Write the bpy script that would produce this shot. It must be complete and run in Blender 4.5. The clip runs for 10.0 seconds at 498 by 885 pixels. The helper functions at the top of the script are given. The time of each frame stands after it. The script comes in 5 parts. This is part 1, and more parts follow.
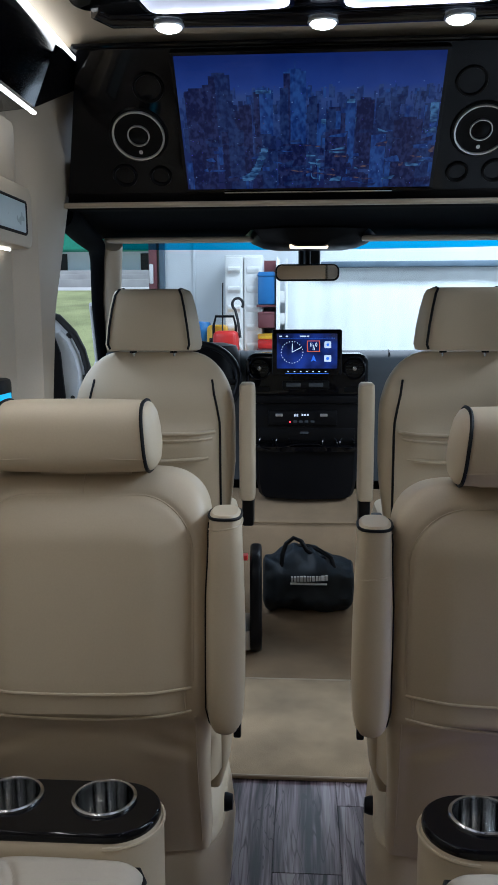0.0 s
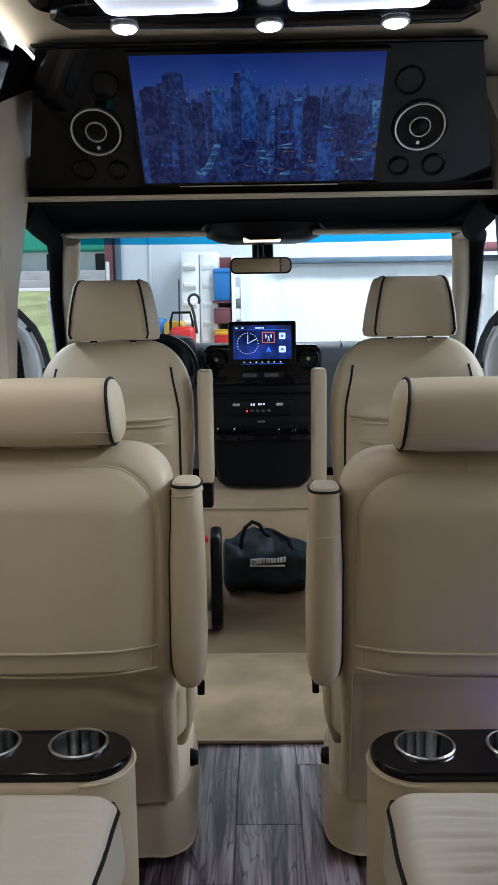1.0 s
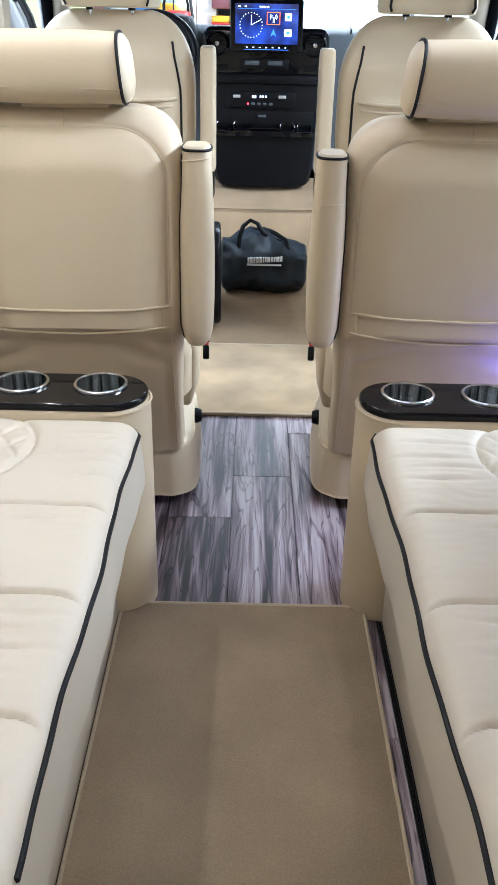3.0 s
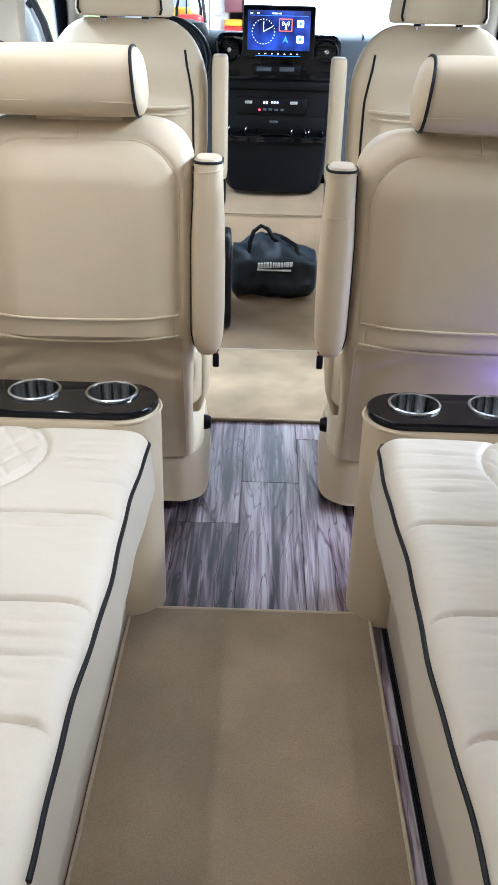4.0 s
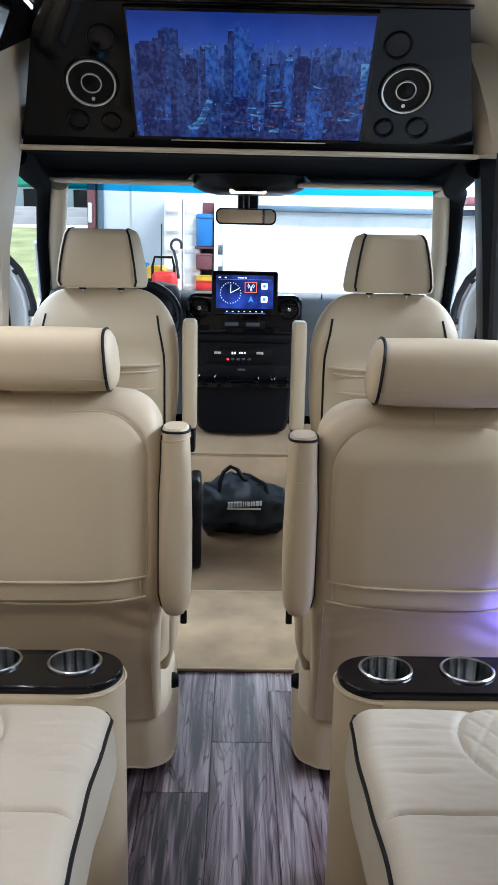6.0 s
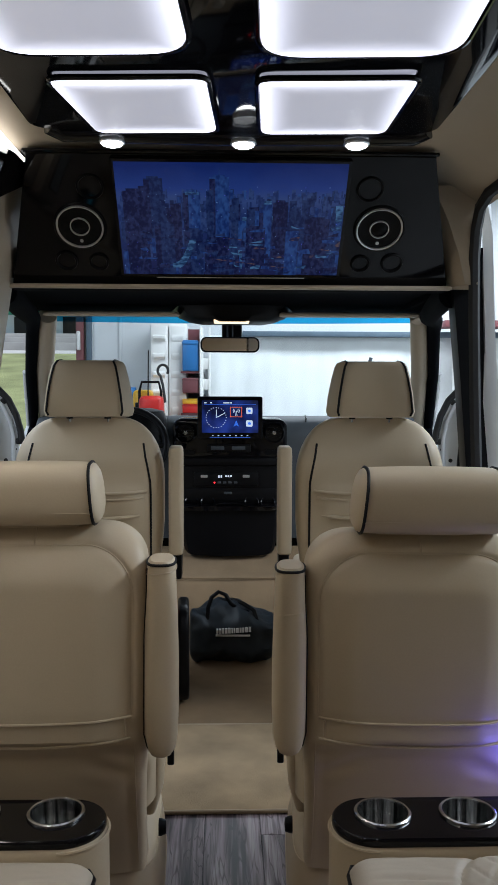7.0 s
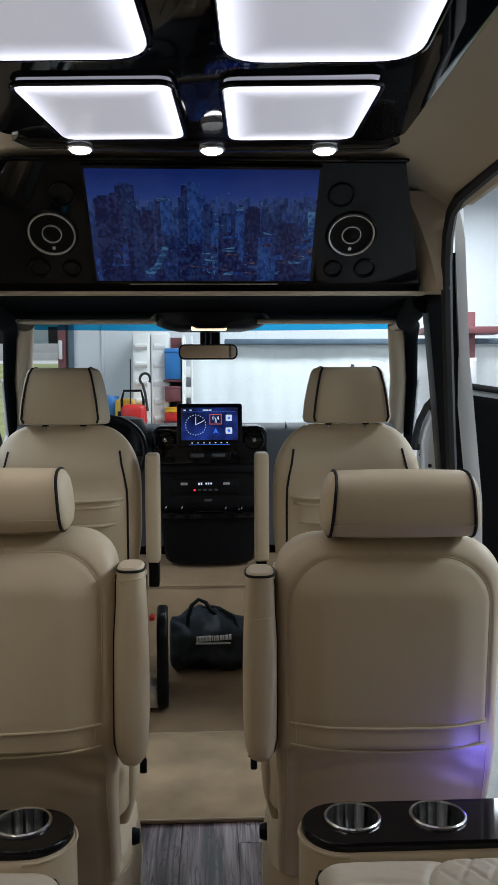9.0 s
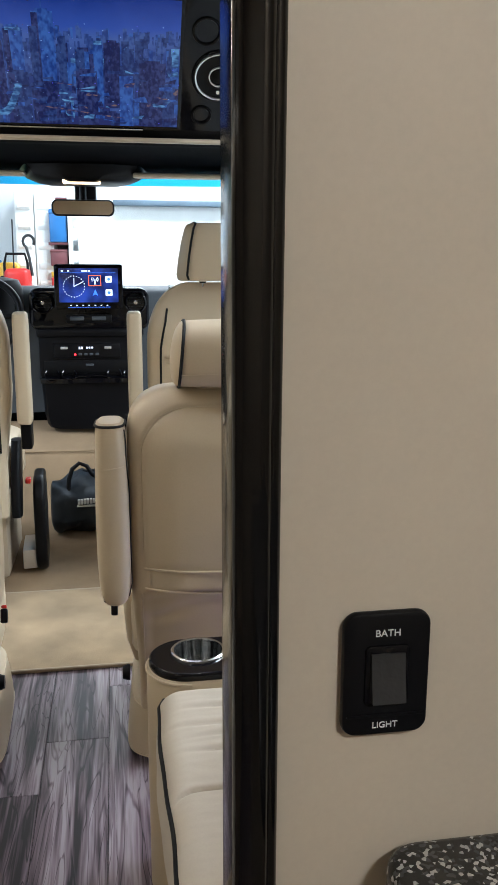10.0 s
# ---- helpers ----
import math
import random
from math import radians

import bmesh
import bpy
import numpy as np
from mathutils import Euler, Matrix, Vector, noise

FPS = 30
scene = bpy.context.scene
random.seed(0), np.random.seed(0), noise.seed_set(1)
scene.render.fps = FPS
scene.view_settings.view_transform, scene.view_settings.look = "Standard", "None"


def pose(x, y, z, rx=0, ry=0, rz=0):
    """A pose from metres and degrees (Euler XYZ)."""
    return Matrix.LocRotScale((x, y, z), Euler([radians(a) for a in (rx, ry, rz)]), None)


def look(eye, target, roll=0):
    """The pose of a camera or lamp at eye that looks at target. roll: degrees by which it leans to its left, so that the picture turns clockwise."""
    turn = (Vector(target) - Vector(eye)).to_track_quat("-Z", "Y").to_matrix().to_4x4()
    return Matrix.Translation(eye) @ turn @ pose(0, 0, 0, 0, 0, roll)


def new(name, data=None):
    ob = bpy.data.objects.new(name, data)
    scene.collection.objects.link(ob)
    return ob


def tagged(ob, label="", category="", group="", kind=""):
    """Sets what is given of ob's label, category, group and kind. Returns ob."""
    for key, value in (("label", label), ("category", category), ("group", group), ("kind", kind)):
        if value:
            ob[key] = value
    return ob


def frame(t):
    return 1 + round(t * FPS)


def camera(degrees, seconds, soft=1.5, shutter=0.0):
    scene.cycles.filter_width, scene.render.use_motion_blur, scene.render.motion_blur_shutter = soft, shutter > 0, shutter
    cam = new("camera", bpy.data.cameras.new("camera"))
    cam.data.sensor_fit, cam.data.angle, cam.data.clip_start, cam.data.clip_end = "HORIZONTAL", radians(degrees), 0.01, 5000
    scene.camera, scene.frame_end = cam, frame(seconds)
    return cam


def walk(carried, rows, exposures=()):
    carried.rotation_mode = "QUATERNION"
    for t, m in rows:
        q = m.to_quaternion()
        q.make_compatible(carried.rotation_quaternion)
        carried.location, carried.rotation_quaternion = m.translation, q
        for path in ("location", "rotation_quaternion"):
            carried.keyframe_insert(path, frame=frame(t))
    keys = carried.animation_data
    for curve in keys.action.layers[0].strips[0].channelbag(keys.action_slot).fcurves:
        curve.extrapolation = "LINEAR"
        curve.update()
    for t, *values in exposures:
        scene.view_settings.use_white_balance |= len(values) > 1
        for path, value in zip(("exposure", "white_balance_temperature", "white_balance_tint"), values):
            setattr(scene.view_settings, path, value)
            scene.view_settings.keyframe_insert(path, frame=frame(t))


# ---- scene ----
cam = camera(33.6, 10.0)
PATH = [
    (0, (-0.009, 0.214, 1.273), (-0.137, 2.188, 0.978), -0.2),
    (0.5, (-0.008, 0.137, 1.272), (-0.048, 2.116, 0.985), -0.8),
    (1, (-0.001, 0.088, 1.236), (-0.029, 2.066, 0.94), -0.8),
    (1.5, (-0.022, -0.015, 1.208), (-0.031, 1.958, 0.879), -0.7),
    (2, (-0.025, -0.06, 1.197), (-0.016, 1.86, 0.638), -0.1),
    (2.5, (-0.031, -0.057, 1.168), (-0.022, 1.766, 0.345), 0.6),
    (2.7, (-0.036, -0.055, 1.146), (-0.021, 1.739, 0.264), 1.1),
    (3.8, (-0.034, -0.072, 1.179), (-0.056, 1.693, 0.238), 1.5),
    (4, (-0.035, -0.071, 1.178), (-0.052, 1.705, 0.26), 1.5),
    (4.5, (-0.033, -0.063, 1.195), (-0.034, 1.771, 0.396), 1.7),
    (5, (-0.034, -0.055, 1.214), (-0.027, 1.842, 0.58), 1.7),
    (5.5, (-0.027, -0.047, 1.236), (-0.009, 1.886, 0.722), 1.5),
    (5.7, (-0.025, -0.04, 1.25), (-0.001, 1.901, 0.77), 1.4),
    (6.8, (-0.016, -0.047, 1.29), (0.041, 1.94, 1.077), 0.4),
    (7, (-0.017, -0.041, 1.295), (0.043, 1.953, 1.151), 0.2),
    (7.5, (-0.023, -0.043, 1.312), (0.045, 1.955, 1.268), 0.1),
    (8, (-0.026, -0.047, 1.324), (0.036, 1.952, 1.342), -0.1),
    (8.5, (-0.025, -0.057, 1.327), (0.031, 1.942, 1.356), -0.1),
    (9, (0.024, -0.04, 1.286), (0.114, 1.954, 1.163), -0.3),
    (9.3, (0.062, -0.027, 1.264), (0.236, 1.945, 0.975), -0.5),
    (9.5, (0.087, -0.044, 1.249), (0.295, 1.915, 0.907), -0.6),
    (10, (0.14, -0.046, 1.237), (0.451, 1.883, 0.81), 0.2),
]
EXPOSURES = [(0, -0.70, 5420, 8), (0.5, -0.64, 5550, 8), (1.0, -0.42, 5700, 8), (1.6, 0.02, 5850, 8), (2.1, 0.55, 5800, 8), (2.5, 0.87, 5650, 8), (3.8, 1.05, 5380, 8), (4.1, 1.0, 5350, 8), (4.6, 0.75, 5320, 8), (5.5, 0.70, 5380, 8), (6.2, 0.03, 5650, 9), (7.0, -0.82, 5950, 9), (7.5, -0.99, 5980, 9), (8.0, -0.95, 6050, 9), (8.9, -0.91, 6100, 9), (9.3, -0.66, 6050, 8), (9.6, -0.12, 6000, 8), (10, 0.38, 5950, 8)]
walk(cam, [(t, look(eye, target, roll)) for t, eye, target, roll in PATH], EXPOSURES)

# ---- world and lights ----
world = bpy.data.worlds.new("sky")
scene.world = world
world.use_nodes = True
wn = world.node_tree.nodes
sky = wn.new("ShaderNodeTexSky")
sky.sky_type, sky.sun_disc = "NISHITA", False
sky.sun_elevation, sky.sun_rotation = radians(57), radians(-140)
world.node_tree.links.new(sky.outputs[0], wn["Background"].inputs[0])
wn["Background"].inputs[1].default_value = 0.15


def lamp(name, kind, energy, m, color=(1, 1, 1), **kw):
    d = bpy.data.lights.new(name, kind)
    d.energy, d.color = energy, color
    for k, v in kw.items():
        if k == "size":
            d.size = v
        elif k == "size_y":
            d.shape, d.size_y = "RECTANGLE", v
        elif k == "angle":
            d.angle = v
        elif k == "radius":
            d.shadow_soft_size = v
        elif k == "spot":
            d.spot_size, d.spot_blend = v, 0.6
    ob = new(name, d)
    ob.matrix_world = m
    return ob


lamp("sun", "SUN", 5.0, look((-10, -6, 24), (0, 6, 0)), (1, 0.95, 0.87), angle=radians(0.6))
# area lamps added under the unseen workshop roof to brighten walls and curtain
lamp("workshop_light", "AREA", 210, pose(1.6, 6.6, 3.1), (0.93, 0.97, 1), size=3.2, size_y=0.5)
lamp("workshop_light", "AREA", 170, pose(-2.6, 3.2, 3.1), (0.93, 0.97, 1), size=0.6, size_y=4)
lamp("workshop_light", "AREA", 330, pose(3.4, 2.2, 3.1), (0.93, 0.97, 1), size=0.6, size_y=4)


# ---- materials ----
def nodes_of(name):
    m = bpy.data.materials.new(name)
    m.use_nodes = True
    nt = m.node_tree
    return m, nt.nodes, nt.links, nt.nodes["Principled BSDF"]


def surface(name, color, rough=0.5, metal=0.0, vary=0.12, scale=6.0, fine=140.0, bump=0.15, coat=0.0, rvary=0.08, depth=0.002, spec=0.5):
    """Colour with slow blotches and fine grain, roughness with smears, relief from the grain."""
    m, n, l, b = nodes_of(name)
    tc = n.new("ShaderNodeTexCoord")
    big, small = n.new("ShaderNodeTexNoise"), n.new("ShaderNodeTexNoise")
    big.inputs["Scale"].default_value, big.inputs["Detail"].default_value = scale, 4
    small.inputs["Scale"].default_value, small.inputs["Detail"].default_value = fine, 3
    l.new(tc.outputs["Object"], big.inputs["Vector"])
    l.new(tc.outputs["Object"], small.inputs["Vector"])
    add = n.new("ShaderNodeMath")
    add.operation = "MULTIPLY_ADD"
    add.inputs[1].default_value = 0.45
    l.new(small.outputs[0], add.inputs[0])
    l.new(big.outputs[0], add.inputs[2])
    ramp = n.new("ShaderNodeMapRange")
    ramp.inputs["From Min"].default_value, ramp.inputs["From Max"].default_value = 0.45, 1.0
    ramp.inputs["To Min"].default_value, ramp.inputs["To Max"].default_value = 1 - vary, 1 + vary
    l.new(add.outputs[0], ramp.inputs["Value"])
    mul = n.new("ShaderNodeVectorMath")
    mul.operation = "MULTIPLY"
    mul.inputs[0].default_value = color[:3]
    l.new(ramp.outputs[0], mul.inputs[1])
    l.new(mul.outputs[0], b.inputs["Base Color"])
    rr = n.new("ShaderNodeMapRange")
    rr.inputs["To Min"].default_value, rr.inputs["To Max"].default_value = max(0.02, rough - rvary), min(1, rough + rvary)
    l.new(big.outputs[0], rr.inputs["Value"])
    l.new(rr.outputs[0], b.inputs["Roughness"])
    b.inputs["Metallic"].default_value = metal
    b.inputs["Specular IOR Level"].default_value = spec
    b.inputs["Coat Weight"].default_value = coat
    b.inputs["Coat Roughness"].default_value = 0.05
    if bump:
        bp = n.new("ShaderNodeBump")
        bp.inputs["Strength"].default_value, bp.inputs["Distance"].default_value = bump, depth
        l.new(small.outputs[0], bp.inputs["Height"])
        l.new(bp.outputs[0], b.inputs["Normal"])
    return m


def glow(name, color, strength):
    m, n, l, b = nodes_of(name)
    b.inputs["Base Color"].default_value = (*color, 1)
    b.inputs["Emission Color"].default_value = (*color, 1)
    b.inputs["Emission Strength"].default_value = strength
    return m


LEATHER = surface("beige_leather", (0.50, 0.41, 0.282), 0.46, vary=0.05, scale=3, fine=260, bump=0.12, depth=0.0006)
CUSHION = surface("cream_leather", (0.48, 0.425, 0.345), 0.52, vary=0.05, scale=4, fine=260, bump=0.14, depth=0.0006)
VINYL = surface("beige_wall_vinyl", (0.46, 0.385, 0.285), 0.5, vary=0.05, scale=2.5, fine=220, bump=0.1, depth=0.0006)
WALLCLOTH = surface("taupe_wall_covering", (0.48, 0.425, 0.345), 0.55, vary=0.06, scale=4, fine=300, bump=0.1, depth=0.0005)
PIPING = surface("black_piping", (0.006, 0.006, 0.007), 0.55, spec=0.2, vary=0.2, bump=0.1)
GLOSS = surface("black_gloss_laminate", (0.0035, 0.0035, 0.005), 0.07, vary=0.3, rvary=0.03, bump=0, spec=0.24)
JAMB = surface("black_moulded_strip", (0.003, 0.003, 0.0035), 0.13, vary=0.3, scale=14, rvary=0.1, bump=0.3, fine=30, spec=0.3)
CEILGLOSS = surface("black_acrylic", (0.005, 0.006, 0.009), 0.05, vary=0.3, rvary=0.025, bump=0, spec=0.4)
BLACKPL = surface("black_plastic", (0.0045, 0.0045, 0.0055), 0.38, spec=0.13, vary=0.2, bump=0.2, fine=400, depth=0.0004)
HEADLINER = surface("black_headliner", (0.0028, 0.0034, 0.005), 0.9, spec=0.04, vary=0.2, fine=500, bump=0.25, depth=0.0006)
DASH = surface("grey_dash_plastic", (0.055, 0.065, 0.075), 0.6, vary=0.1, fine=400, bump=0.25, depth=0.0005)
CHROME = surface("brushed_steel", (0.56, 0.56, 0.56), 0.20, 1.0, vary=0.1, scale=20, bump=0.05)
RING = surface("silver_ring", (0.72, 0.72, 0.73), 0.35, 0.8, vary=0.05, bump=0)
CARPET = surface("tan_carpet", (0.365, 0.270, 0.163), 0.95, vary=0.28, scale=7, fine=420, bump=0.8, depth=0.003)
# the wide paler blotches also paint in the mat's mottled sheen
MATC = surface("brown_carpet_mat", (0.290, 0.218, 0.140), 0.95, vary=0.34, scale=3.2, fine=420, bump=0.8, depth=0.003)
DARKCARPET = surface("cab_carpet", (0.265, 0.183, 0.104), 0.95, vary=0.22, scale=6, fine=420, bump=0.8, depth=0.003)
WHITEPAINT = surface("white_body_paint", (0.74, 0.76, 0.78), 0.25, vary=0.04, bump=0, coat=0.6)
RUBBER = surface("black_rubber", (0.012, 0.012, 0.013), 0.6, vary=0.2, bump=0.2)
NYLON = surface("black_nylon", (0.007, 0.014, 0.022), 0.6, vary=0.35, scale=9, fine=600, bump=0.5, depth=0.0012)
REDPL = surface("red_plastic", (0.55, 0.02, 0.015), 0.4, vary=0.15)
YELLOWPL = surface("yellow_plastic", (0.75, 0.42, 0.02), 0.4, vary=0.15)
BLUEPL = surface("blue_plastic", (0.03, 0.16, 0.42), 0.4, vary=0.15)
WHITEPL = surface("white_resin", (0.72, 0.72, 0.70), 0.5, vary=0.08, scale=3, bump=0.2)
STEELWALL = surface("white_steel_sheet", (0.66, 0.69, 0.71), 0.4, vary=0.07, scale=1.2, fine=40, bump=0.08)
SHEET = surface("white_plastic_sheeting", (0.80, 0.83, 0.83), 0.35, vary=0.06, scale=2.5, fine=25, bump=0.2, depth=0.01)
MAROON = surface("maroon_steel", (0.16, 0.05, 0.055), 0.5, vary=0.12)
BEAMSTEEL = surface("grey_blue_steel", (0.09, 0.13, 0.17), 0.5, vary=0.15)
BOXCARD = surface("cardboard", (0.40, 0.26, 0.15), 0.8, vary=0.15, bump=0.2)
CONCRETE = surface("workshop_concrete", (0.34, 0.34, 0.33), 0.6, vary=0.2, scale=1.5, fine=60, bump=0.3)
GRASS = surface("lawn_grass", (0.40, 0.44, 0.20), 0.9, vary=0.35, scale=1.2, fine=30, bump=1.0, depth=0.05)
GREENROOF = surface("green_canopy", (0.03, 0.27, 0.17), 0.6, vary=0.15)
PAVING = surface("pale_paving", (0.64, 0.64, 0.62), 0.85, vary=0.12, scale=0.8)
LED = glow("led_strip", (1.0, 0.93, 0.82), 7.5)
SPOTGLOW = glow("spot_lens", (1.0, 0.98, 0.93), 14)
LAMPWARM = glow("map_lamp", (1.0, 0.72, 0.45), 3.0)
REDLED = glow("red_led", (1.0, 0.02, 0.03), 5)
WHITEMARK = glow("lit_white_mark", (0.8, 0.85, 1.0), 0.9)
WHITEPRINT = surface("white_print", (0.7, 0.7, 0.7), 0.5, bump=0)
MIRROR = surface("mirror_glass", (0.85, 0.86, 0.87), 0.03, 1.0, vary=0.0, rvary=0.01, bump=0)
PURPLE = glow("purple_led", (0.25, 0.12, 1.0), 6)


def glass(name, color):
    m, n, l, b = nodes_of(name)
    n.remove(b)
    tr, gl, mx = (n.new("ShaderNodeBsdfTransparent"), n.new("ShaderNodeBsdfGlossy"), n.new("ShaderNodeMixShader"))
    tr.inputs[0].default_value = (*color, 1)
    gl.inputs["Roughness"].default_value = 0.02
    mx.inputs[0].default_value = 0.04
    l.new(tr.outputs[0], mx.inputs[1])
    l.new(gl.outputs[0], mx.inputs[2])
    l.new(mx.outputs[0], n["Material Output"].inputs[0])
    return m


GLASS = glass("clear_glass", (0.93, 0.96, 0.96))
TINT = glass("blue_tint_glass", (0.035, 0.34, 0.60))
SHADE = surface("pale_window_shade", (0.52, 0.60, 0.62), 0.3, vary=0.05)


def plank_material():
    m, n, l, b = nodes_of("grey_oak_vinyl")
    tc, oi = n.new("ShaderNodeTexCoord"), n.new("ShaderNodeObjectInfo")
    off = n.new("ShaderNodeVectorMath")
    off.operation = "MULTIPLY_ADD"
    comb = n.new("ShaderNodeCombineXYZ")
    for i in range(3):
        l.new(oi.outputs["Random"], comb.inputs[i])
    off.inputs[1].default_value = (7.0, 23.0, 3.0)
    l.new(comb.outputs[0], off.inputs[0])
    l.new(tc.outputs["Object"], off.inputs[2])
    def layer(sx, sy, detail, twist):
        mp = n.new("ShaderNodeMapping")
        mp.inputs["Scale"].default_value = (sx, sy, 1.0)
        l.new(off.outputs[0], mp.inputs[0])
        t = n.new("ShaderNodeTexNoise")
        t.inputs["Scale"].default_value, t.inputs["Detail"].default_value, t.inputs["Distortion"].default_value = 1.0, detail, twist
        l.new(mp.outputs[0], t.inputs["Vector"])
        return t

    def madd(a, k, b_):
        q = n.new("ShaderNodeMath")
        q.operation = "MULTIPLY_ADD"
        q.inputs[1].default_value = k
        l.new(a, q.inputs[0])
        if isinstance(b_, float):
            q.inputs[2].default_value = b_
        else:
            l.new(b_, q.inputs[2])
        return q.outputs[0]

    grain, broad, figure = layer(170, 4.0, 4, 0.3), layer(16, 1.2, 3, 1.6), layer(52, 2.6, 3, 1.2)
    rings = layer(17, 1.5, 2, 0.7)
    pp = n.new("ShaderNodeMath")
    pp.operation = "PINGPONG"
    pp.inputs[1].default_value = 0.5
    l.new(madd(rings.outputs[0], 9.0, 0.0), pp.inputs[0])
    line = n.new("ShaderNodeMapRange")
    line.inputs["From Min"].default_value, line.inputs["From Max"].default_value = 0.01, 0.085
    line.inputs["To Min"].default_value, line.inputs["To Max"].default_value = -0.30, 0.0
    l.new(pp.outputs[0], line.inputs["Value"])
    val = madd(grain.outputs[0], 0.55, madd(broad.outputs[0], 1.5, madd(figure.outputs[0], 1.15, madd(oi.outputs["Random"], 0.18, madd(line.outputs[0], 1.0, -1.11)))))
    ramp = n.new("ShaderNodeValToRGB")
    e = ramp.color_ramp.elements
    e[0].position, e[0].color = 0.28, (0.014, 0.011, 0.012, 1)
    e[1].position, e[1].color = 0.88, (0.37, 0.325, 0.345, 1)
    for ps, cl in ((0.40, (0.060, 0.043, 0.050, 1)), (0.56, (0.138, 0.101, 0.118, 1)), (0.7, (0.226, 0.178, 0.200, 1))):
        k = e.new(ps)
        k.color = cl
    l.new(val, ramp.inputs[0])
    l.new(ramp.outputs[0], b.inputs["Base Color"])
    b.inputs["Roughness"].default_value = 0.42
    bp = n.new("ShaderNodeBump")
    bp.inputs["Strength"].default_value, bp.inputs["Distance"].default_value = 0.3, 0.0008
    l.new(grain.outputs[0], bp.inputs["Height"])
    l.new(bp.outputs[0], b.inputs["Normal"])
    return m


def granite_material():
    m, n, l, b = nodes_of("black_speckled_solid_surface")
    tc, v = n.new("ShaderNodeTexCoord"), n.new("ShaderNodeTexVoronoi")
    v.inputs["Scale"].default_value = 500
    l.new(tc.outputs["Object"], v.inputs["Vector"])
    sep = n.new("ShaderNodeSeparateColor")
    l.new(v.outputs["Color"], sep.inputs[0])
    ramp = n.new("ShaderNodeValToRGB")
    e = ramp.color_ramp.elements
    ramp.color_ramp.interpolation = "CONSTANT"
    e[0].position, e[0].color = 0, (0.008, 0.008, 0.009, 1)
    e[1].position, e[1].color = 0.86, (0.36, 0.35, 0.33, 1)
    g = e.new(0.66)
    g.color = (0.05, 0.05, 0.05, 1)
    l.new(sep.outputs[0], ramp.inputs[0])
    l.new(ramp.outputs[0], b.inputs["Base Color"])
    b.inputs["Roughness"].default_value = 0.2
    return m


def diffuser_material(name, hx, hy):
    """Frosted panel lit from a strip of diodes along its edge."""
    m, n, l, b = nodes_of(name)
    tc, sep = n.new("ShaderNodeTexCoord"), n.new("ShaderNodeSeparateXYZ")
    l.new(tc.outputs["Object"], sep.inputs[0])
    outs = []
    for i, h in ((0, hx), (1, hy)):
        ab, d = n.new("ShaderNodeMath"), n.new("ShaderNodeMath")
        ab.operation, d.operation = "ABSOLUTE", "SUBTRACT"
        l.new(sep.outputs[i], ab.inputs[0])
        d.inputs[0].default_value = h
        l.new(ab.outputs[0], d.inputs[1])
        ex = n.new("ShaderNodeMapRange")
        ex.inputs["From Min"].default_value, ex.inputs["From Max"].default_value = 0.0, 0.55 * min(hx, hy)
        l.new(d.outputs[0], ex.inputs["Value"])
        ex.inputs["To Min"].default_value, ex.inputs["To Max"].default_value = 1.0, 0.0
        outs.append(ex)
    mx = n.new("ShaderNodeMath")
    mx.operation = "MAXIMUM"
    l.new(outs[0].outputs[0], mx.inputs[0])
    l.new(outs[1].outputs[0], mx.inputs[1])
    st = n.new("ShaderNodeMapRange")
    st.inputs["To Min"].default_value, st.inputs["To Max"].default_value = 0.66, 3.2
    pw_ = n.new("ShaderNodeMath")
    pw_.operation = "POWER"
    pw_.inputs[1].default_value = 2.6
    l.new(mx.outputs[0], pw_.inputs[0])
    l.new(pw_.outputs[0], st.inputs["Value"])
    b.inputs["Base Color"].default_value = (0.6, 0.6, 0.62, 1)
    b.inputs["Emission Color"].default_value = (0.91, 0.89, 1, 1)
    l.new(st.outputs[0], b.inputs["Emission Strength"])
    return m


PLANK = plank_material()
GRANITE = granite_material()


def streaked_steel():
    """Steel with reflected light painted into its colour as fine streaks along z."""
    m, n, l, b = nodes_of("glint_painted_steel")
    tc, mp, t = n.new("ShaderNodeTexCoord"), n.new("ShaderNodeMapping"), n.new("ShaderNodeTexNoise")
    mp.inputs["Scale"].default_value = (75, 75, 2)
    l.new(tc.outputs["Object"], mp.inputs[0])
    l.new(mp.outputs[0], t.inputs["Vector"])
    t.inputs["Scale"].default_value, t.inputs["Detail"].default_value = 1.0, 3
    r = n.new("ShaderNodeValToRGB")
    e = r.color_ramp.elements
    e[0].position, e[0].color = 0.40, (0.08, 0.08, 0.08, 1)
    e[1].position, e[1].color = 0.62, (0.92, 0.92, 0.91, 1)
    l.new(t.outputs[0], r.inputs[0])
    l.new(r.outputs[0], b.inputs["Base Color"])
    b.inputs["Metallic"].default_value, b.inputs["Roughness"].default_value = 1.0, 0.22
    bp = n.new("ShaderNodeBump")
    bp.inputs["Strength"].default_value, bp.inputs["Distance"].default_value = 0.5, 0.001
    l.new(t.outputs[0], bp.inputs["Height"])
    l.new(bp.outputs[0], b.inputs["Normal"])
    return m


GLINTSTEEL = streaked_steel()


